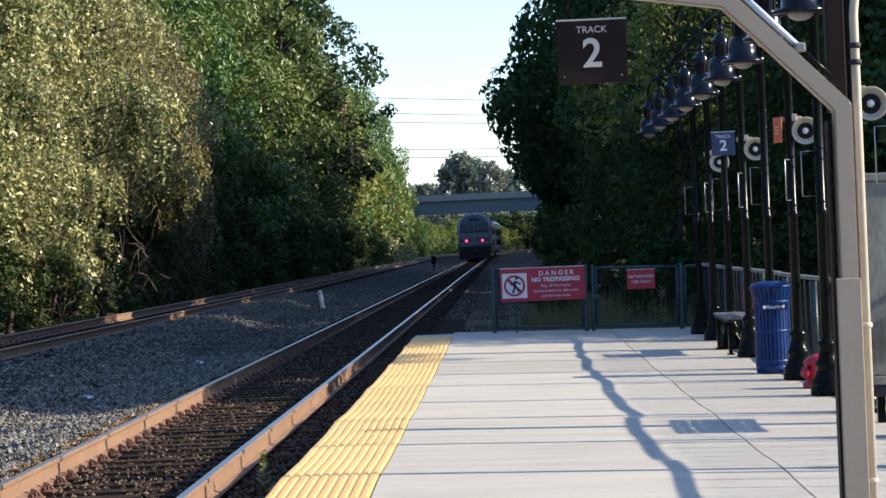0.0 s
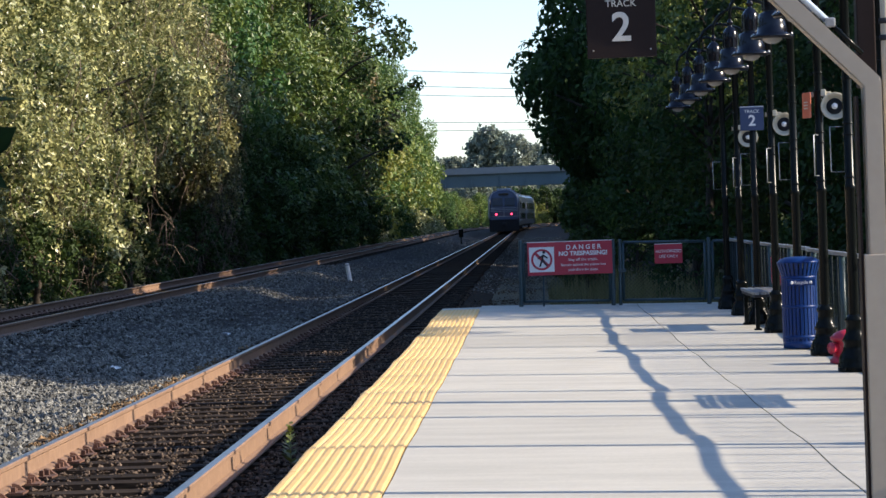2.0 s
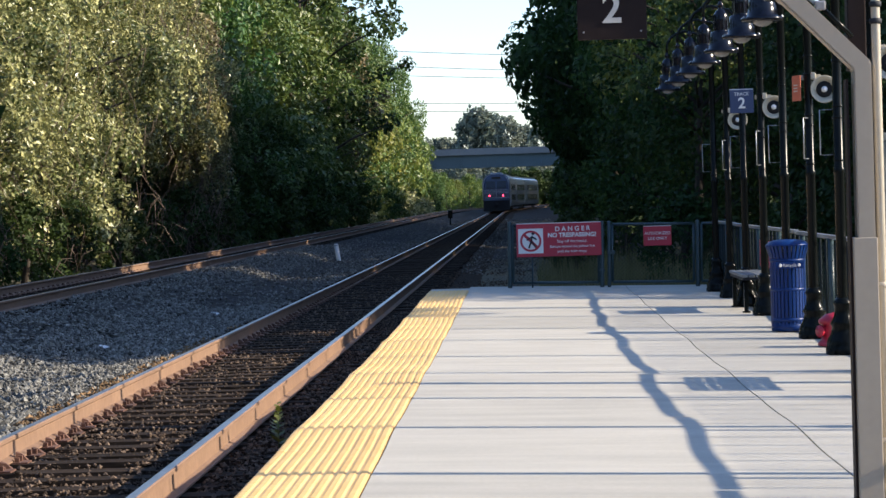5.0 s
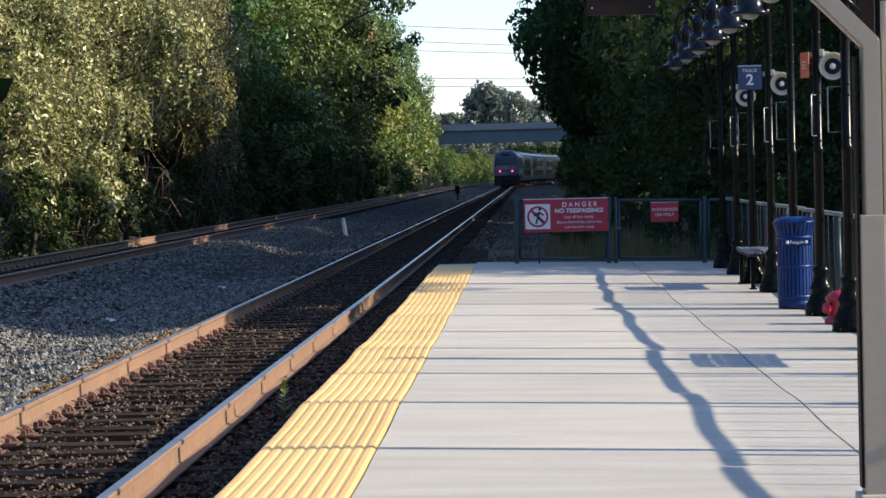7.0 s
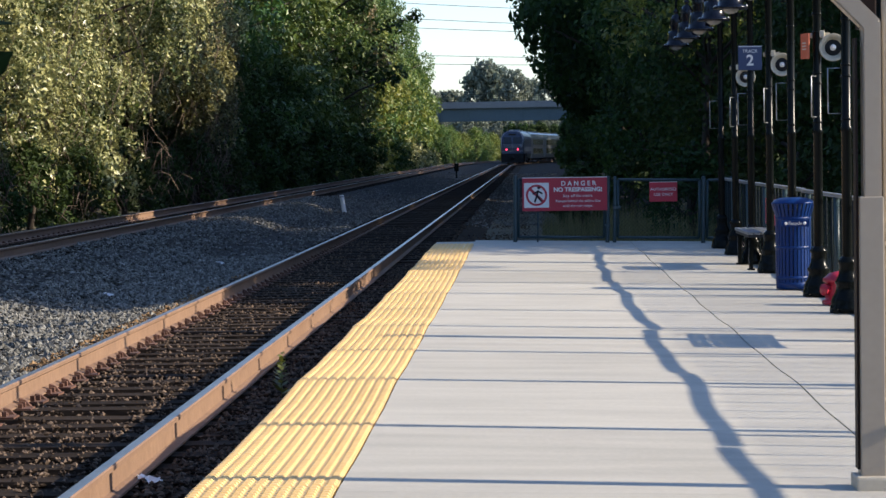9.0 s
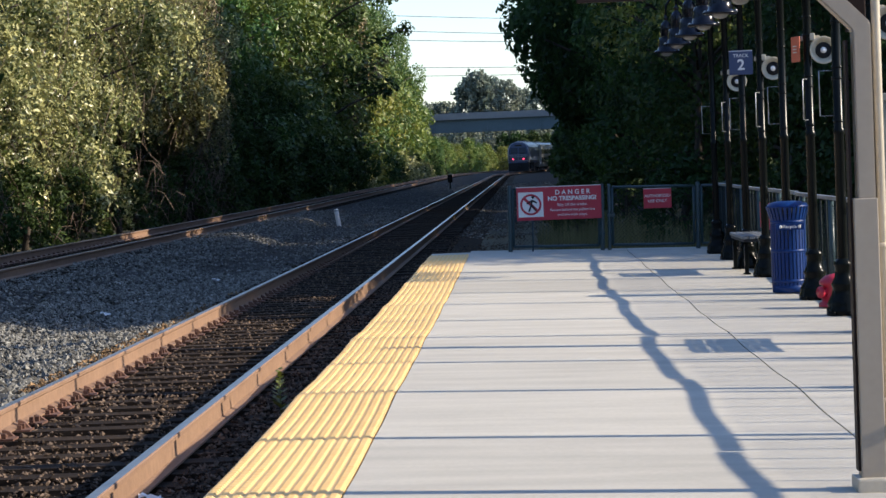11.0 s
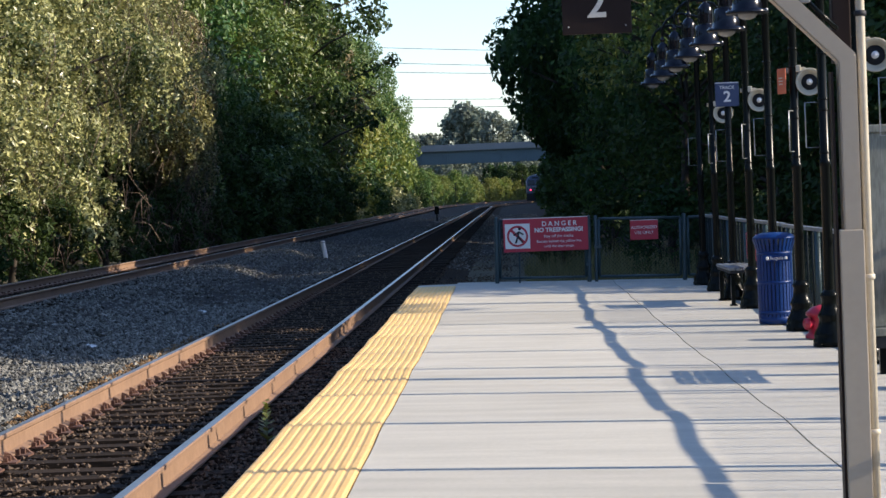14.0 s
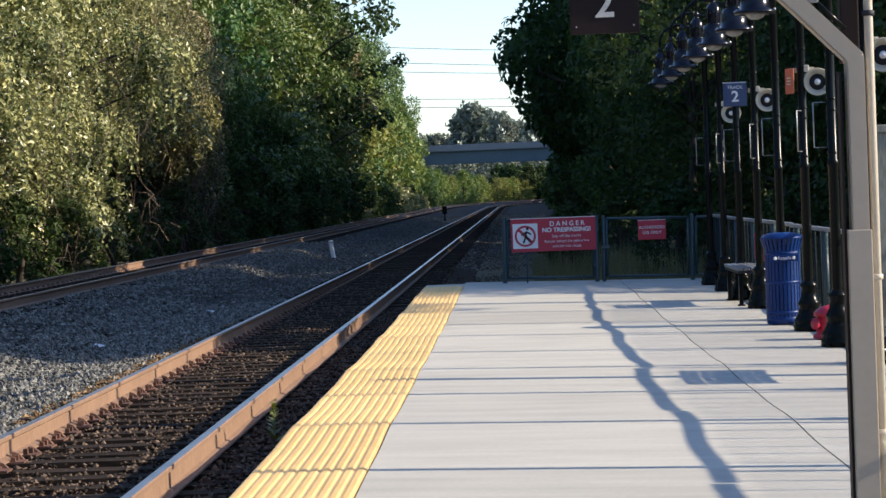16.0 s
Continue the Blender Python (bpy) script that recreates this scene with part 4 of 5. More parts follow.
def make_tree(seed, height, radius, low, leaves, size, material, label, droop=0.0, vines=0, strands=0, twigs=0, clump=(0.15, 0.31)):
    """A trunk with limbs, and a crown of leaf clumps from low to the top."""
    rnd = random.Random(seed)
    t = thing("tree", pose(0, 0, 0), label, "tree", "woodland trees")
    bm = B()
    lean = rnd.uniform(-0.4, 0.4)
    trunk = [(lean * k / 5 * (k / 5), 0.12 * math.sin(k * 1.3 + seed), height * 0.85 * k / 6) for k in range(7)]
    tube(bm, [(0, 0, -0.6)] + trunk, 0.1 + height * 0.011, 8, 0.2)
    cs, rs = [], []
    n = int(34 + height * 1.7)
    for k in range(n):
        h = low + (height - low) * ((k + rnd.random()) / n)
        f = (h - low) / (height - low)
        reach = radius * (0.55 + 0.5 * math.sin(math.pi * min(1, 0.25 + f * 0.72))) * (1 - 0.55 * max(0, f - 0.6) / 0.4)
        a = k * 2.4 + rnd.uniform(-0.5, 0.5)
        q = reach * rnd.uniform(0.35, 1.0)
        cr = radius * rnd.uniform(*clump)
        o = Vector((lean * f + math.cos(a) * q, math.sin(a) * q, h - cr * 0.4))
        cs.append(o)
        rs.append(cr)
        if k % (2 if leaves > 9000 or clump[1] < 0.25 else 6) == 0:
            s = Vector((lean * f * 0.5, 0, max(0.6, h - q * 0.6)))
            tube(bm, [s, s.lerp(o, 0.55) + Vector((0, 0, 0.25)), o], 0.03 + 0.012 * radius, 5, 0.25)
    part("trunk", bm, M["bark"], t, "dark trunk with limbs")
    part("crown", leaf_cloud("crown", cs, rs, leaves, size, material, seed, droop, 0.05 if droop else 0.35, strands), None, t)
    if vines:
        bm = B()
        for k in range(vines):
            a, q = rnd.uniform(-1.2, 1.2), radius * rnd.uniform(0.7, 1.02)
            z1 = low + rnd.uniform(0.5, height * 0.35)
            x, y = math.cos(a) * q, math.sin(a) * q
            L = rnd.uniform(1.2, 3.2)
            pts = [(x + 0.25 * math.sin(j * 1.1 + k), y + 0.25 * math.cos(j * 0.9 + k), max(-0.2, z1 - L * j / 5)) for j in range(6)]
            tube(bm, pts, rnd.uniform(0.006, 0.014), 3, 0.4)
        tagged(part("vines", bm, M["vine"], t, "hanging dry brown vines"), kind="stuff")
    if twigs:
        bm = B()
        for k in range(twigs):               # bare brush at the foot
            a, q = rnd.uniform(-1.9, 1.9), radius * rnd.uniform(0.45, 1.05)
            o = Vector((math.cos(a) * q, math.sin(a) * q, rnd.uniform(-0.1, 1.6)))
            w = Vector((rnd.uniform(-0.6, 0.6), rnd.uniform(-0.9, 0.9), rnd.uniform(0.2, 1.1)))
            tube(bm, [o, o + w * 0.5 + Vector((0, 0, 0.12)), o + w + Vector((0, rnd.uniform(-0.3, 0.3), -0.15))], rnd.uniform(0.007, 0.016), 3, 0.4)
        tagged(part("brush", bm, M["vine"], t, "bare brown brushwood at the foot"), kind="stuff")
    return t


def make_snag(seed, height, radius):
    """A narrow stem draped to the ground in browning vine."""
    rnd = random.Random(seed)
    t = thing("tree", pose(0, 0, 0), "narrow stem draped in browning vine leaves", "tree", "woodland trees")
    part("trunk", tube(B(), [(0, 0, -0.5), (0.1, 0.05, height * 0.4), (-0.1, 0, height * 0.95)], 0.16, 8, 0.4), M["bark"], t)
    cs = [(rnd.uniform(-0.4, 0.4) * radius, rnd.uniform(-0.4, 0.4) * radius, 3.2 + (height - 3.6) * k / 11) for k in range(12)]
    rs = [radius * (0.62 + 0.2 * math.sin(k * 0.5)) * rnd.uniform(0.8, 1.1) for k in range(12)]
    part("crown", leaf_cloud("crown", cs, rs, 9000, 0.13, M["leaf_brown"], seed, 0.8, 0.05, 170, (1.0, 2.6)), None, t)
    bm = B()
    for k in range(130):
        a, q, z1 = rnd.uniform(0, 6.28), radius * rnd.uniform(0.3, 0.95), rnd.uniform(1.5, 5.0)
        pts = [(math.cos(a) * q + 0.2 * math.sin(j * 1.2 + k), math.sin(a) * q + 0.2 * math.cos(j + k), max(0.3, z1 - 0.5 * j)) for j in range(6)]
        tube(bm, pts, rnd.uniform(0.007, 0.016), 3, 0.4)
    tagged(part("vines", bm, M["vine"], t, "hanging dry brown vines"), kind="stuff")
    return t


def make_woods():
    rnd = random.Random(11)
    gold = [make_tree(21, 12.5, 4.3, 2.2, 24000, 0.13, M["leaf_gold"], "broad olive-gold tree hung with vines", 0.8, 24, 620, 220, (0.13, 0.24)),
            make_tree(22, 13.5, 4.0, 1.7, 24000, 0.13, M["leaf_gold"], "broad olive-gold tree hung with vines", 0.8, 24, 620, 180, (0.13, 0.24))]
    overhang = [make_tree(23, 12.5, 4.5, 4.6, 19000, 0.13, M["leaf_gold"], "overhanging olive-gold tree with dry vines beneath", 1.0, 60, 460, 260, (0.14, 0.25))]
    green = [make_tree(31, 14, 4.2, 1.0, 13000, 0.235, M["leaf_green"], "full green deciduous tree beside the line"),
             make_tree(32, 15, 4.0, 1.6, 13000, 0.235, M["leaf_green"], "full green deciduous tree beside the line")]
    dark = [make_tree(41, 10, 4.2, 0.8, 14000, 0.16, M["leaf_mid"], "dense deep-green tree beside the line", clump=(0.12, 0.23)),
            make_tree(42, 10.5, 4.0, 1.6, 14000, 0.16, M["leaf_mid"], "dense deep-green tree beside the line", clump=(0.12, 0.23))]
    # same trees in darker leaves, for the deep shade nearer the platform
    dense = [make_tree(49, 10, 4.2, 0.8, 13000, 0.17, M["leaf_dark"], "dense deep-green tree beside the line"),
             make_tree(50, 10.5, 4.0, 0.9, 13000, 0.17, M["leaf_dark"], "dense deep-green tree beside the line")]
    yellow = [make_tree(51, 11, 4.2, 0.5, 4200, 0.42, M["leaf_yellow"], "yellow-green tree in early autumn leaf"),
              make_tree(52, 10, 4.5, 0.4, 4200, 0.42, M["leaf_yellow"], "yellow-green tree in early autumn leaf")]
    lifted = [make_tree(43, 10, 4.2, 3.3, 9500, 0.27, M["leaf_dark"], "dense deep-green tree with a lifted crown")]
    # out of view; added only for the shade of its crown
    high = [make_tree(44, 16.0, 4.6, 10.9, 7000, 0.46, M["leaf_dark"], "tall unseen tree whose high crown shades the line")]
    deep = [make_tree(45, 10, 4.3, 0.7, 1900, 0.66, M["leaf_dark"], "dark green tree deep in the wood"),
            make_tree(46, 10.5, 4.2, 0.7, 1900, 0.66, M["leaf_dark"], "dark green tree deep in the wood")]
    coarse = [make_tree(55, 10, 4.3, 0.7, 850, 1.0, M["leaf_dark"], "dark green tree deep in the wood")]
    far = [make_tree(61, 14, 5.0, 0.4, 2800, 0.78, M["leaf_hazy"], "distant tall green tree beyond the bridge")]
    # yellower leaf colour stands in for sun glow on these crowns
    sunlit = [make_tree(53, 9.7, 3.2, 5.4, 5200, 0.17, M["leaf_yellow"], "slender tree with yellow-green leaves standing for sun on its crown", clump=(0.12, 0.24))]
    # leaf colour stands for the shade under the lit crowns behind
    under = [make_tree(54, 10, 4.2, 0.6, 5000, 0.29, M["leaf_dark"], "low understorey tree with dark leaves standing for shade")]
    airy = [make_tree(47, 15, 4.6, 5.0, 5200, 0.27, M["leaf_dark"], "tall dark tree with an open feathery crown", clump=(0.1, 0.2)),
            make_tree(48, 14, 4.2, 4.0, 4200, 0.27, M["leaf_brown"], "thin-leaved olive tree with an open crown", clump=(0.1, 0.2))]
    shrub = [make_tree(71, 2.6, 1.5, 0.1, 2200, 0.17, M["leaf_dark"], "tangled dark green shrub by the line"),
             make_tree(72, 2.2, 1.6, 0.1, 2200, 0.17, M["leaf_gold"], "tangled olive green shrub by the line")]
    used = set()

    thicket = []

    def thick(x, y, s=1.0, tall=None):
        """A background tree that joins the one far wood."""
        thicket.append((coarse[0], pose(x + bend(y), y, -0.35, 0, 0, rnd.uniform(0, 360)) @ Matrix.Diagonal((s, s, tall or s, 1))))

    def put(kinds, x, y, s=1.0, z=-0.35, tall=None):
        t = rnd.choice(kinds)
        m = pose(x + bend(y), y, z, 0, 0, rnd.uniform(0, 360) if kinds not in (gold, overhang) else rnd.uniform(-40, 40))
        sc = (s, s, (tall or s))
        if t.name in used:
            t = copy_thing(t, m)
        used.add(t.name)
        t.matrix_basis = m
        t.scale = sc

    # far side of the line
    for y in (54, 61.5, 69, 76.5, 84, 90.5, 95.5):
        put(gold if y < 82 else overhang, -15.6 + rnd.uniform(-0.5, 0.5), y, rnd.uniform(0.95, 1.1) if y < 95 else 0.95)
        put([shrub[0]], -12.9 + rnd.uniform(-0.4, 0.2), y + 3, rnd.uniform(0.6, 1.0))
        # second dark shrub, added to deepen the shade at the foot
        put([shrub[0]], -12.5 + rnd.uniform(-0.2, 0.2), y + 6.2, rnd.uniform(0.8, 1.15))
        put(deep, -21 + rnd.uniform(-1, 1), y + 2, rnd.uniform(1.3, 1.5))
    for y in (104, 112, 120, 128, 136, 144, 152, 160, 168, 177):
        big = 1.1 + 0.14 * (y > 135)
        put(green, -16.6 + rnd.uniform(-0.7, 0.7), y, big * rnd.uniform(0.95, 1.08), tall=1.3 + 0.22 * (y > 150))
        # low dark-leaved trees imitate the shade below the green crowns
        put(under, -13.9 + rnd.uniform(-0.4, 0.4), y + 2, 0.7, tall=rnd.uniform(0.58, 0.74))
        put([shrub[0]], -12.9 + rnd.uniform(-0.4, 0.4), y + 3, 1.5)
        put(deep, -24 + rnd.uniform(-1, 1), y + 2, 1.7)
    for y, x in ((92.5, -12.6), (98.5, -12.9)):
        t = make_snag(int(y), 9.6, 1.15)
        t.matrix_basis = pose(x + bend(y), y, -0.35)
    for x, y, s in ((-14.2, 158, 1.35), (-13.6, 167, 1.3), (-14.5, 176, 1.2)):
        put(airy, x, y, s)
    for k in range(13):
        y = 186 + 11 * k
        put(yellow if k % 3 else green, -15.6 + rnd.uniform(-0.6, 0.6) - bend(y) * 1.0, y, 1.22 - 0.016 * k + rnd.uniform(-0.06, 0.06), tall=1.2 + 0.02 * k + rnd.uniform(-0.1, 0.1))
        put(shrub, -12.6 - bend(y) * 0.6, y + 5, rnd.uniform(0.9, 1.5))
        put(deep, -23 + rnd.uniform(-1, 1) - bend(y), y + 3, 1.0)
    for k in range(9):
        y = 332 + 14 * k
        put(yellow if k % 2 else green, -18.5 + rnd.uniform(-1, 0.6) - bend(y), y, rnd.uniform(0.8, 0.95), tall=1.15)
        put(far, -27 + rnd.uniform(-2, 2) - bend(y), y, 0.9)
    for k in range(16):                      # low growth where the line bends away
        y = 335 + 6.5 * k
        put(yellow if k % 2 else green, -13.5 - bend(y) * 0.55 + rnd.uniform(-2.0, 2.5), y, rnd.uniform(0.38, 0.55) * (1 if k % 2 else 0.75))
    for k in range(8):
        y = 424 + 3.5 * k
        put(yellow, -7.5 + 1.35 * k + rnd.uniform(-0.8, 0.8) - bend(y), y, rnd.uniform(0.36, 0.5))
    # near side of the line, beyond the platform
    # the first three, mostly out of view, shade the platform end
    for x, y, s in ((9.0, 36.5, 1.0), (11.8, 36.2, 0.95), (10.2, 38.2, 1.0), (14, 40.5, 1.0), (8.2, 47.6, 0.95), (10.5, 51.2, 1.0), (6.6, 54.9, 0.9), (5.7, 64.2, 0.95)):
        put(dense, x, y, s, tall=s * 1.1)
    for x, y, s in ((10, 72.2, 1.0), (5.4, 71.8, 0.95), (6.2, 80.8, 0.98), (9.6, 84.2, 1.0), (6.5, 87.6, 1.0), (6.8, 96.6, 1.0), (10.2, 97.2, 1.1)):
        put(dark, x, y, s, tall=s * (1.1 if y < 68 else 1.3))
    for y in (41.5, 44.5, 48.0, 51.5, 54.6, 63.6, 67.4, 71.4, 80.2, 83.8, 87.2, 96.4):     # deeper hidden rows of the wood, heights set for the shade they cast
        up = 0.1 if y < 58 else -0.22 if y == 67.4 else 0.0 if y < 78 else 0.36 if y < 86 else 0.45
        put(deep, 11.2 + rnd.uniform(-0.4, 0.4), y, 0.95, tall=1.2 + up)
        put(deep, 15.5 + rnd.uniform(-0.4, 0.4), y - 0.3, 0.95, tall=1.42 + up * 1.1)
        put(deep, 21.5 + rnd.uniform(-0.4, 0.4), y - 0.7, 0.95, tall=1.68 + up * 1.25)
    for x, y, s in ((4.3, 58.5, 0.62), (5.2, 75.6, 0.72), (5.0, 68.2, 0.95)):
        put(sunlit, x, y, s, tall=s * 1.35 if s < 0.8 else s)
    # low trees set in the gaps to keep sun off the near rails
    for x, y in ((7.2, 59.6), (7.6, 76.0)):
        put(dense, x, y, 0.6)
    # unseen trees, placed to shade the ballast on the left
    for x, y, s in ((17, 30.3, 1.0), (16.8, 36.3, 1.0), (18.5, 32.8, 1.08)):
        put(high, x, y, s)
    put(lifted, 9.5, 101.3, 1.0, tall=2.0)
    put(lifted, 5.3, 102.5, 1.1, tall=1.5)
    # hidden high crown, added to block sun above the gap
    put(high, 14.2, 92.3, 1.0)
    # taller hidden trees, placed to shade the woods across the line
    for x, y, s in ((15, 98, 2.1), (16, 106, 2.1), (16, 114, 2.1), (16, 122, 2.1), (16, 130, 2.05)):
        put(deep, x, y, 1.3, tall=s)
    for y in (108, 115, 122, 129, 137, 146, 155, 165, 175):
        put(lifted, 5.5 + (y - 108) * 0.018 + rnd.uniform(-0.2, 0.3), y, 1.2, tall=1.6)
        put(deep, 12 + rnd.uniform(-1, 1), y + 3, 1.4, tall=1.95)
        put(deep, 18.5 + rnd.uniform(-1, 1), y - 1, 1.4, tall=2.22)
    for k in range(25):
        y = 187 + 12 * k
        thick(9.8 + rnd.uniform(-0.3, 1.0), y, 1.0, tall=1.3)
        thick(5.6 + rnd.uniform(-0.3, 0.6), y + 2, 0.6, tall=rnd.uniform(0.45, 0.65))
        thick(10.6 + rnd.uniform(-0.3, 1.0), y + 6, 1.05, tall=1.35)
        thick(16.5 + rnd.uniform(-1, 1), y + 4, 1.3)
    for x, y in ((4.6, 42), (6.4, 44.5), (3.2, 47.5), (1.2, 55), (2.6, 60), (4.2, 50.5), (8.4, 42.2), (1.5, 67), (1.8, 75)):
        put([shrub[0]], x, y, rnd.uniform(0.45, 0.7))
    # unseen woods behind the camera and on the far side; they cut sky light
    for k in range(9):
        thick(-16.5 + rnd.uniform(-1, 1), 44 - 11 * k, 1.3)
        thick(-30 + 9 * k, -52 + rnd.uniform(-3, 3), 1.35)
        # unseen row at the right, added to darken reflections in the poles
        thick(62 + rnd.uniform(-3, 3), -45 + 11 * k, 1.3)
    # growth under the bridge; dark leaves put its shade into the colour
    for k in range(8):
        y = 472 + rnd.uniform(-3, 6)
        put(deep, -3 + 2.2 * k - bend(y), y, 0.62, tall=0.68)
    # beyond the bridge, in leaves paled to imitate haze
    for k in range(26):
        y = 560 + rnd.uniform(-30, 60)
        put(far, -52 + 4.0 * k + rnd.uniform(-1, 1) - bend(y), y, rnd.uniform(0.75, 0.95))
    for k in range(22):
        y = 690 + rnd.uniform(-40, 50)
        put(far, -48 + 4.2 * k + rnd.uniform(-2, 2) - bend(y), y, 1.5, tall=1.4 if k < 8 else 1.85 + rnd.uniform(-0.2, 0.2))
    verts, faces, base = [], [], 0
    for t, m in thicket:
        for ob in t.children:
            got = np.empty(len(ob.data.vertices) * 3)
            ob.data.vertices.foreach_get("co", got)
            a = np.array(m)
            verts.append(got.reshape(-1, 3) @ a[:3, :3].T + a[:3, 3])
            faces += [[base + k for k in p.vertices] for p in ob.data.polygons]
            base += len(ob.data.vertices)
    me = bpy.data.meshes.new("far_woods")
    me.from_pydata(np.concatenate(verts).tolist(), [], faces)
    me.materials.append(M["leaf_dark"])
    tagged(part("far_woods", me, None), "dense dark green woods along the line and unseen round the camera", "woods", kind="stuff")
    put(coarse, -34, 260, 1.0)
    # grass and weeds past the platform end
    rng = np.random.default_rng(9)
    n = 9000
    x, y = rng.uniform(0.35, 9, n), 38.4 + 20 * rng.uniform(0, 1, n) ** 1.6
    h = rng.uniform(0.15, 0.6, n) * (0.5 + 0.7 * (np.sin(x * 1.7) * np.cos(y * 0.8) > -0.2))
    a = rng.uniform(0, 6.28, n)
    p = np.stack([x, y, np.full(n, -0.4)], 1)
    dx = np.stack([np.cos(a), np.sin(a), 0 * a], 1) * 0.012
    tip = p + np.stack([rng.normal(0, 0.08, n), rng.normal(0, 0.08, n), h + 0.1], 1)
    v = np.stack([p - dx, p + dx, tip], 1).reshape(-1, 3)
    me = bpy.data.meshes.new("grass")
    me.from_pydata(v.tolist(), [], np.arange(3 * n).reshape(-1, 3).tolist())
    me.materials.append(M["grass"])
    tagged(part("grass", me, None), "dry straw-green grass and weeds behind the fence", "grass", kind="stuff")


# ---------------------------------------------------------------- bridge and wires
def make_bridge():
    b = thing("road_bridge", pose(8, 455, 0, 0, 0, -7), "blue-grey steel girder road bridge over the tracks", "bridge")
    part("girder", box(B(), -60, 60, -4.8, -4.5, 7.2, 9.5), M["steel_blue"], b, "weathered blue steel girder")
    part("girder", box(B(), -60, 60, 4.5, 4.8, 7.2, 9.5), M["steel_blue"], b, "weathered blue steel girder")
    part("bottom_flange", box(B(), -60, 60, -4.95, -4.35, 7.12, 7.2), M["steel_blue"], b)
    rib = mesh_of("stiffener", box(B(), -0.03, 0.03, -4.92, -4.8, 7.2, 9.5), M["steel_blue"])
    for k in range(24):
        part("stiffener", rib, None, b, at=pose(-58 + 5 * k, 0, 0))
    part("deck", box(B(), -60, 60, -5.5, 5.5, 9.5, 9.85), M["parapet"], b)
    part("parapet", box(B(), -60, 60, -5.5, -5.25, 9.85, 10.7), M["parapet"], b, "grey concrete parapet")
    part("parapet", box(B(), -60, 60, 5.25, 5.5, 9.85, 10.7), M["parapet"], b, "grey concrete parapet")
    bm = B()
    for k in range(100):
        box(bm, -60 + 1.2 * k - 0.03, -60 + 1.2 * k + 0.03, -5.4, -5.34, 10.7, 12.6)
    for k in range(5):
        box(bm, -60, 60, -5.39, -5.35, 10.8 + 0.42 * k, 10.84 + 0.42 * k)
    tagged(part("safety_fence", bm, M["mesh"], b), kind="stuff")
    for x in (-32, 34):
        part("pier", box(B(), x - 1.5, x + 1.5, -5, 5, -1, 7.12, 0.1), M["concrete_side"], b)


def make_wires():
    for z0, z1 in ((19.4, 19.0), (21.1, 20.5), (26.6, 25.6), (28.4, 27.2), (31.5, 30.3)):
        bm = B()
        tube(bm, [(x, 500, (z0 + z1) / 2 + (z1 - z0) * (x + 5) / 22 + (x / 120) ** 2 * 5) for x in range(-140, 141, 10)], 0.06, 5)
        tagged(part("power_line", bm, M["wire"]), "thin overhead power line against the pale sky", "power line", "power lines", "structure")


# ---------------------------------------------------------------- train
def rounded_shell(bm, y0, y1, prof, mi=0):
    a = [bm.verts.new((x, y0, z)) for x, z in prof]
    b = [bm.verts.new((x, y1, z)) for x, z in prof]
    n = len(prof)
    for k in range(n):
        bm.faces.new((a[k], a[(k + 1) % n], b[(k + 1) % n], b[k])).material_index = mi
    bm.faces.new(a[::-1]).material_index = mi
    bm.faces.new(b).material_index = mi
    return bm


def bogie(parent, y):
    bm = B()
    box(bm, -1.2, 1.2, -1.5, 1.5, 0.35, 0.75, 0.05)
    bg = part("bogie", bm, M["under"], parent, at=pose(0, y, 0))
    for dy in (-1.2, 1.2):
        part("wheelset", lathe(B(), [(0.46, -0.8), (0.5, -0.78), (0.5, -0.68), (0.1, -0.66), (0.1, 0.66), (0.5, 0.68), (0.5, 0.78), (0.46, 0.8)], 18, pose(0, dy, 0.5, 0, 90)), M["under"], bg)


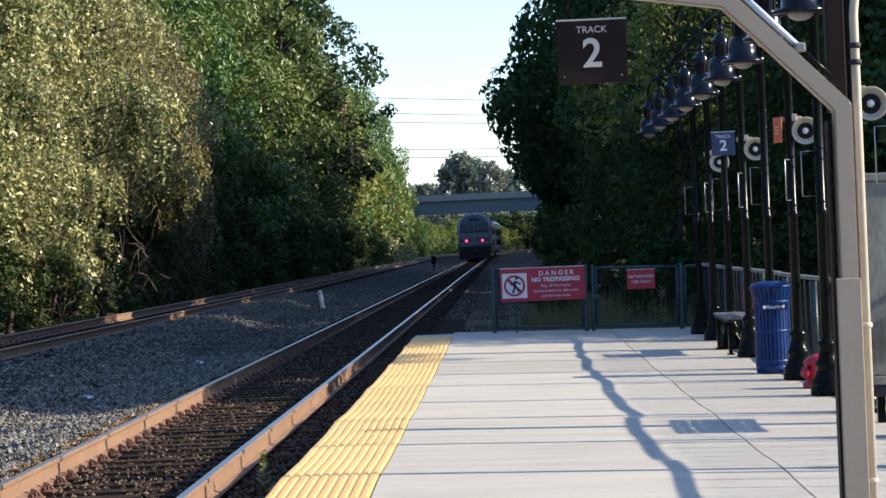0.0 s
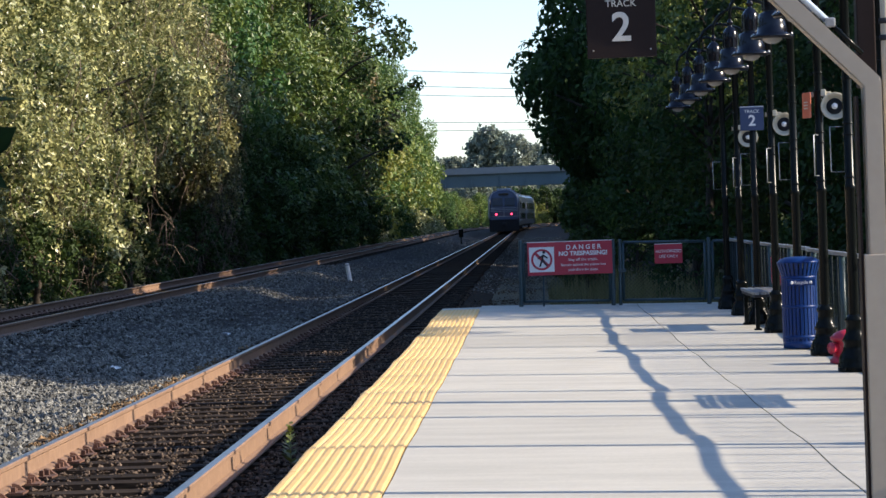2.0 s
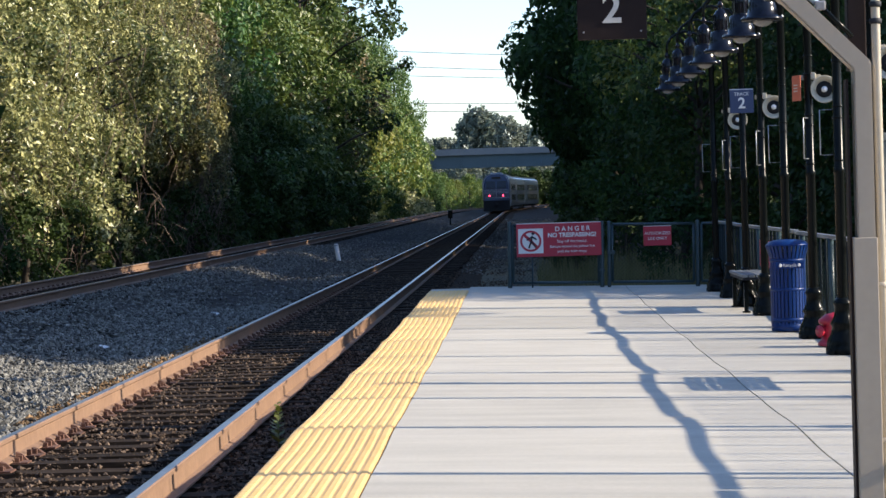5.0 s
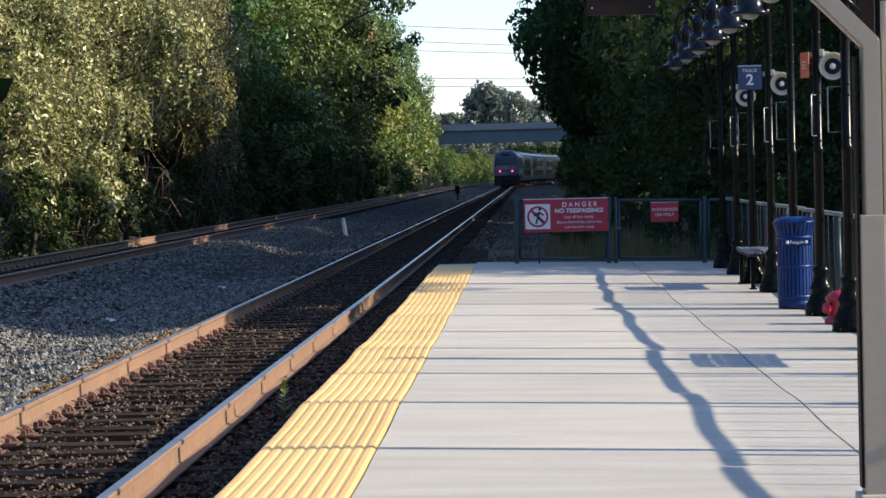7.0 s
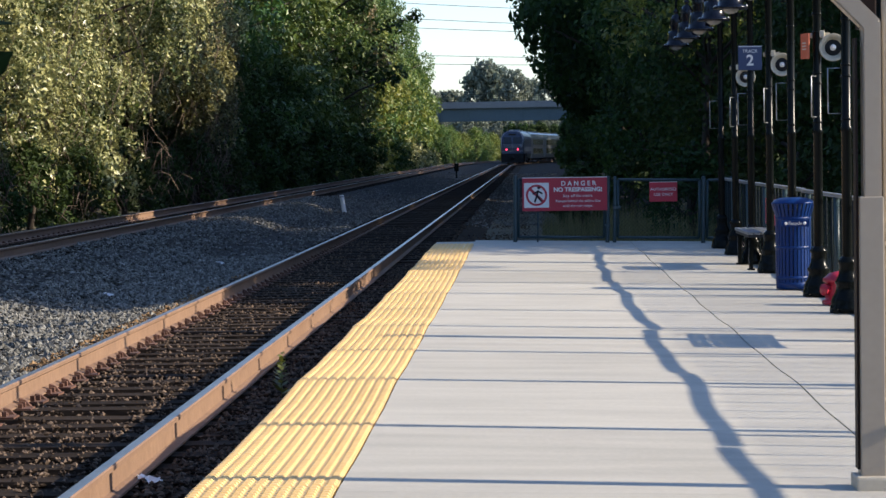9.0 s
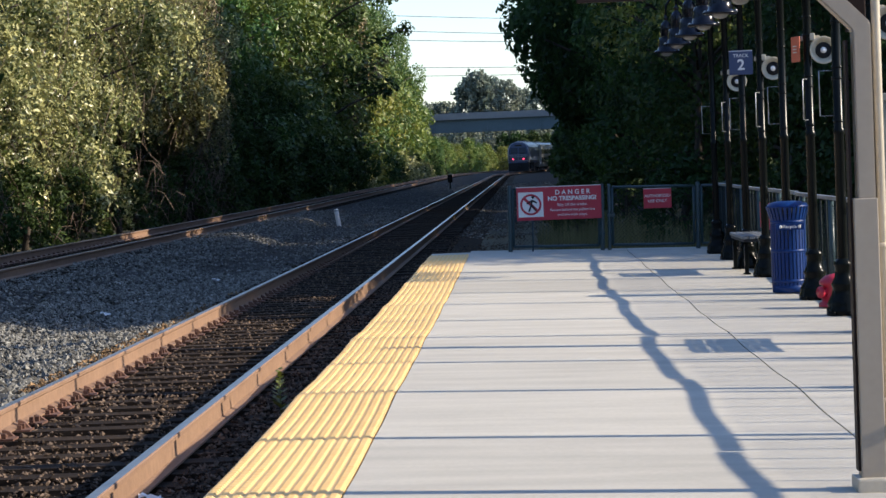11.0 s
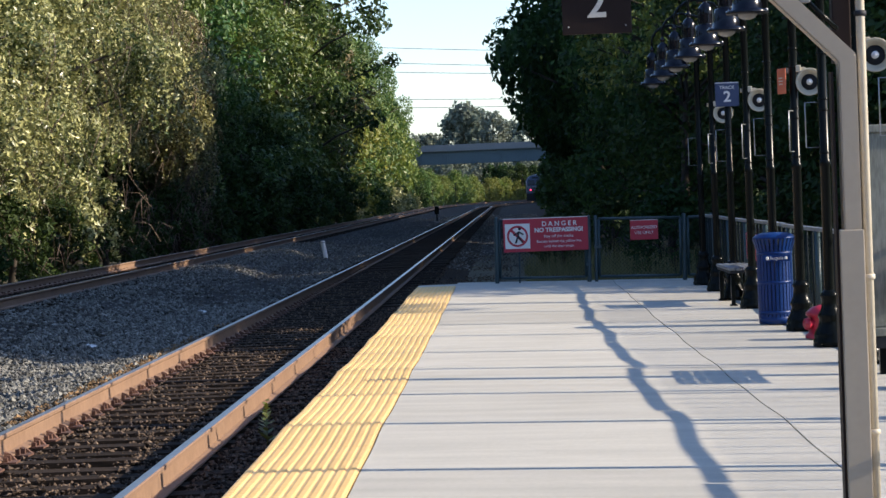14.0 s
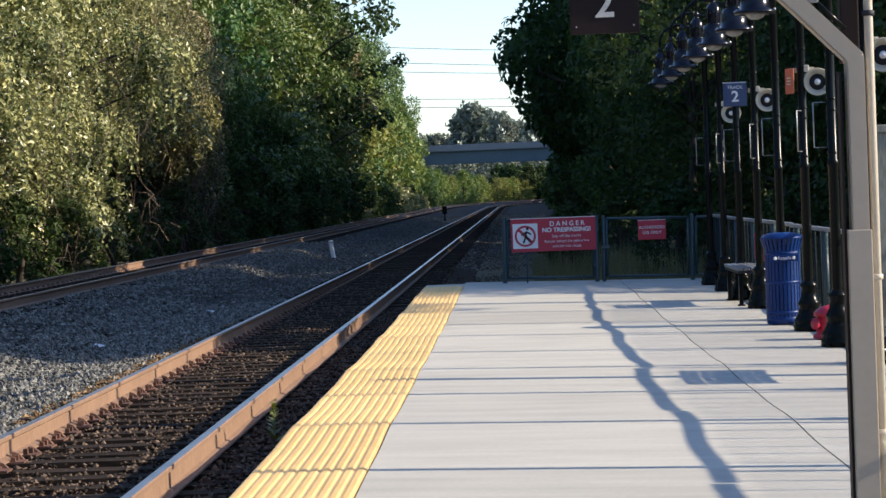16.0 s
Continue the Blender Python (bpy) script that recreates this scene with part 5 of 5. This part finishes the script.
def make_engine():
    e = thing("locomotive", pose(0, 0, 0), "navy and silver diesel locomotive with glowing red tail lamps", "locomotive")
    low = [(-1.5, 1.3), (1.5, 1.3), (1.55, 1.6), (1.55, 3.2), (1.47, 3.6), (1.28, 3.95), (0.95, 4.2), (0.5, 4.34), (-0.5, 4.34), (-0.95, 4.2), (-1.28, 3.95), (-1.47, 3.6), (-1.55, 3.2), (-1.55, 1.6)]
    part("body", rounded_shell(B(), 0.6, 20, low), M["loco"], e, "navy blue body shell")
    nose = B()
    a = [nose.verts.new((x * 1.0, 0.6, z)) for x, z in low]
    b = [nose.verts.new((x * 0.9, 0.05 + 0.3 * max(0, z - 2.6), 1.3 + (z - 1.3) * 0.97)) for x, z in low]
    n = len(low)
    for k in range(n):
        nose.faces.new((b[k], b[(k + 1) % n], a[(k + 1) % n], a[k]))
    nose.faces.new(b[::-1])
    part("nose", nose, M["loco"], e, "rounded navy end")
    for x in (-0.62, 0.62):
        part("windscreen", box(B(), x - 0.52, x + 0.52, -0.025, 0.03, -0.42, 0.42, 0.03), M["glass"], e, "dark windscreen", at=pose(0, 0.21, 3.1, -16.7))
    for z in (1.62, 2.14, 2.3, 2.46):
        part("stripe", box(B(), -1.38, 1.38, 0.02, 0.06, z, z + 0.045), M["loco_grey"], e, "silver stripe")
    part("bumper_panel", box(B(), -1.3, 1.3, 0.0, 0.06, 1.7, 2.04, 0.02), M["loco_plum"], e, "dull plum lower panel")
    part("number_board", box(B(), -0.5, 0.5, 0.32, 0.44, 3.76, 3.96, 0.02), M["glass"], e)
    part("door_seam", box(B(), -0.02, 0.02, -0.005, 0.05, 1.7, 2.6), M["loco_grey"], e)
    for x in (-0.76, 0.76):
        part("tail_lamp", lathe(B(), [(0.1, -0.02), (0.1, 0.05), (0.08, 0.07), (0.0, 0.075)], 14, pose(x, 0.0, 1.86, 90), cap=False), M["tail"], e, "glowing red tail lamp")
    trim = [(x * 0.91, 0.04 + 0.3 * max(0, z - 2.6), 1.3 + (z - 1.3) * 0.975) for x, z in low[2:]]
    part("edge_trim", tube(B(), trim, 0.035, 6), M["loco_grey"], e, "silver trim round the end")
    part("pilot", box(B(), -1.5, 1.5, 0.1, 0.8, 0.12, 1.45, 0.08), M["under"], e)
    part("coupler", box(B(), -0.2, 0.2, -0.35, 0.2, 0.7, 1.0, 0.05), M["under"], e)
    part("roof_hatch", box(B(), -0.7, 0.7, 5, 14, 4.35, 4.48, 0.05), M["loco_grey"], e)
    part("fuel_tank", box(B(), -1.3, 1.3, 7, 13, 0.35, 1.3, 0.08), M["under"], e)
    for s in (-1, 1):
        part("side_band", box(B(), s * 1.55 - 0.015, s * 1.55 + 0.015, 0.7, 20, 1.6, 2.2), M["loco_grey"], e, "silver side band")
        part("side_window", box(B(), s * 1.55 - 0.012, s * 1.55 + 0.012, 1.2, 2.0, 2.75, 3.35), M["glass"], e)
        part("corner_post", box(B(), s * 1.52 - 0.05, s * 1.52 + 0.05, 0.5, 0.75, 1.4, 3.45, 0.02), M["loco_grey"], e, "bright silver corner")
    bogie(e, 4)
    bogie(e, 16)
    return e


def make_car():
    c = thing("passenger_car", pose(0, 0, 0), "stainless steel double-deck passenger car with dark windows", "passenger car", "passenger cars")
    prof = [(-1.4, 0.6), (1.4, 0.6), (1.5, 1.0), (1.52, 3.4), (1.35, 4.05), (0.8, 4.36), (-0.8, 4.36), (-1.35, 4.05), (-1.52, 3.4), (-1.5, 1.0)]
    part("body", rounded_shell(B(), 0, 25.4, prof), M["stainless"], c)
    part("roof", box(B(), -1.0, 1.0, 0.2, 25.2, 4.35, 4.43, 0.03), M["stainless"], c)
    for s in (-1, 1):
        for z in (1.25, 2.55):
            for k in range(9):
                part("window", box(B(), s * 1.52 - 0.012, s * 1.52 + 0.012, 3.2 + 2.2 * k, 4.9 + 2.2 * k, z, z + 0.75), M["glass"], c)
        for y in (1.0, 23.4):
            part("door", box(B(), s * 1.52 - 0.01, s * 1.52 + 0.015, y, y + 1.1, 0.9, 2.9), M["loco_grey"], c)
    part("end_door", box(B(), -0.45, 0.45, -0.03, 0.01, 0.9, 3.0), M["glass"], c)
    part("underframe", box(B(), -1.2, 1.2, 4, 21, 0.3, 0.62), M["under"], c)
    bogie(c, 2.6)
    bogie(c, 22.8)
    return c


def train_at(t):
    """Where the locomotive's near end is along the line at t seconds."""
    return 229 + 6.4 * t + 0.50 * t * t - 0.0052 * t ** 3


def run_train(ob, offset, length):
    rows = []
    for k in range(33):
        t = 0.5 * k
        y = train_at(t) + offset
        y1 = y + length
        x, x1 = TRACK_X + bend(y), TRACK_X + bend(y1)
        rows.append((t, pose(x, y, RAIL_TOP, 0, 0, -math.degrees(math.atan2(x1 - x, length)))))
    walk(ob, rows)


make_ground()
make_woods()
make_bridge()
make_wires()
make_stub_and_signal()
make_litter()
make_end_fence()
make_side_fence()
make_fence_signs()
make_lamps()
make_bin()
make_bench()
make_hydrant()
make_board()
make_canopy_frame()
engine = make_engine()
cars = [make_car()]
cars += [copy_thing(cars[0], pose(0, 0, 0)) for k in range(2)]
make_ballast()
make_track("near_track", TRACK_X, RAIL_TOP, -19.97, "single rusty railway track on dark timber sleepers", 130)
make_track("far_track", FAR_X, FAR_TOP, -17.7, "second rusty railway track on a low ballast bank", 70)
make_platform()


def motions():
    run_train(engine, 0.0, 20.0)
    for k, c in enumerate(cars):
        run_train(c, 20.9 + 26.1 * k, 25.4)


motions()
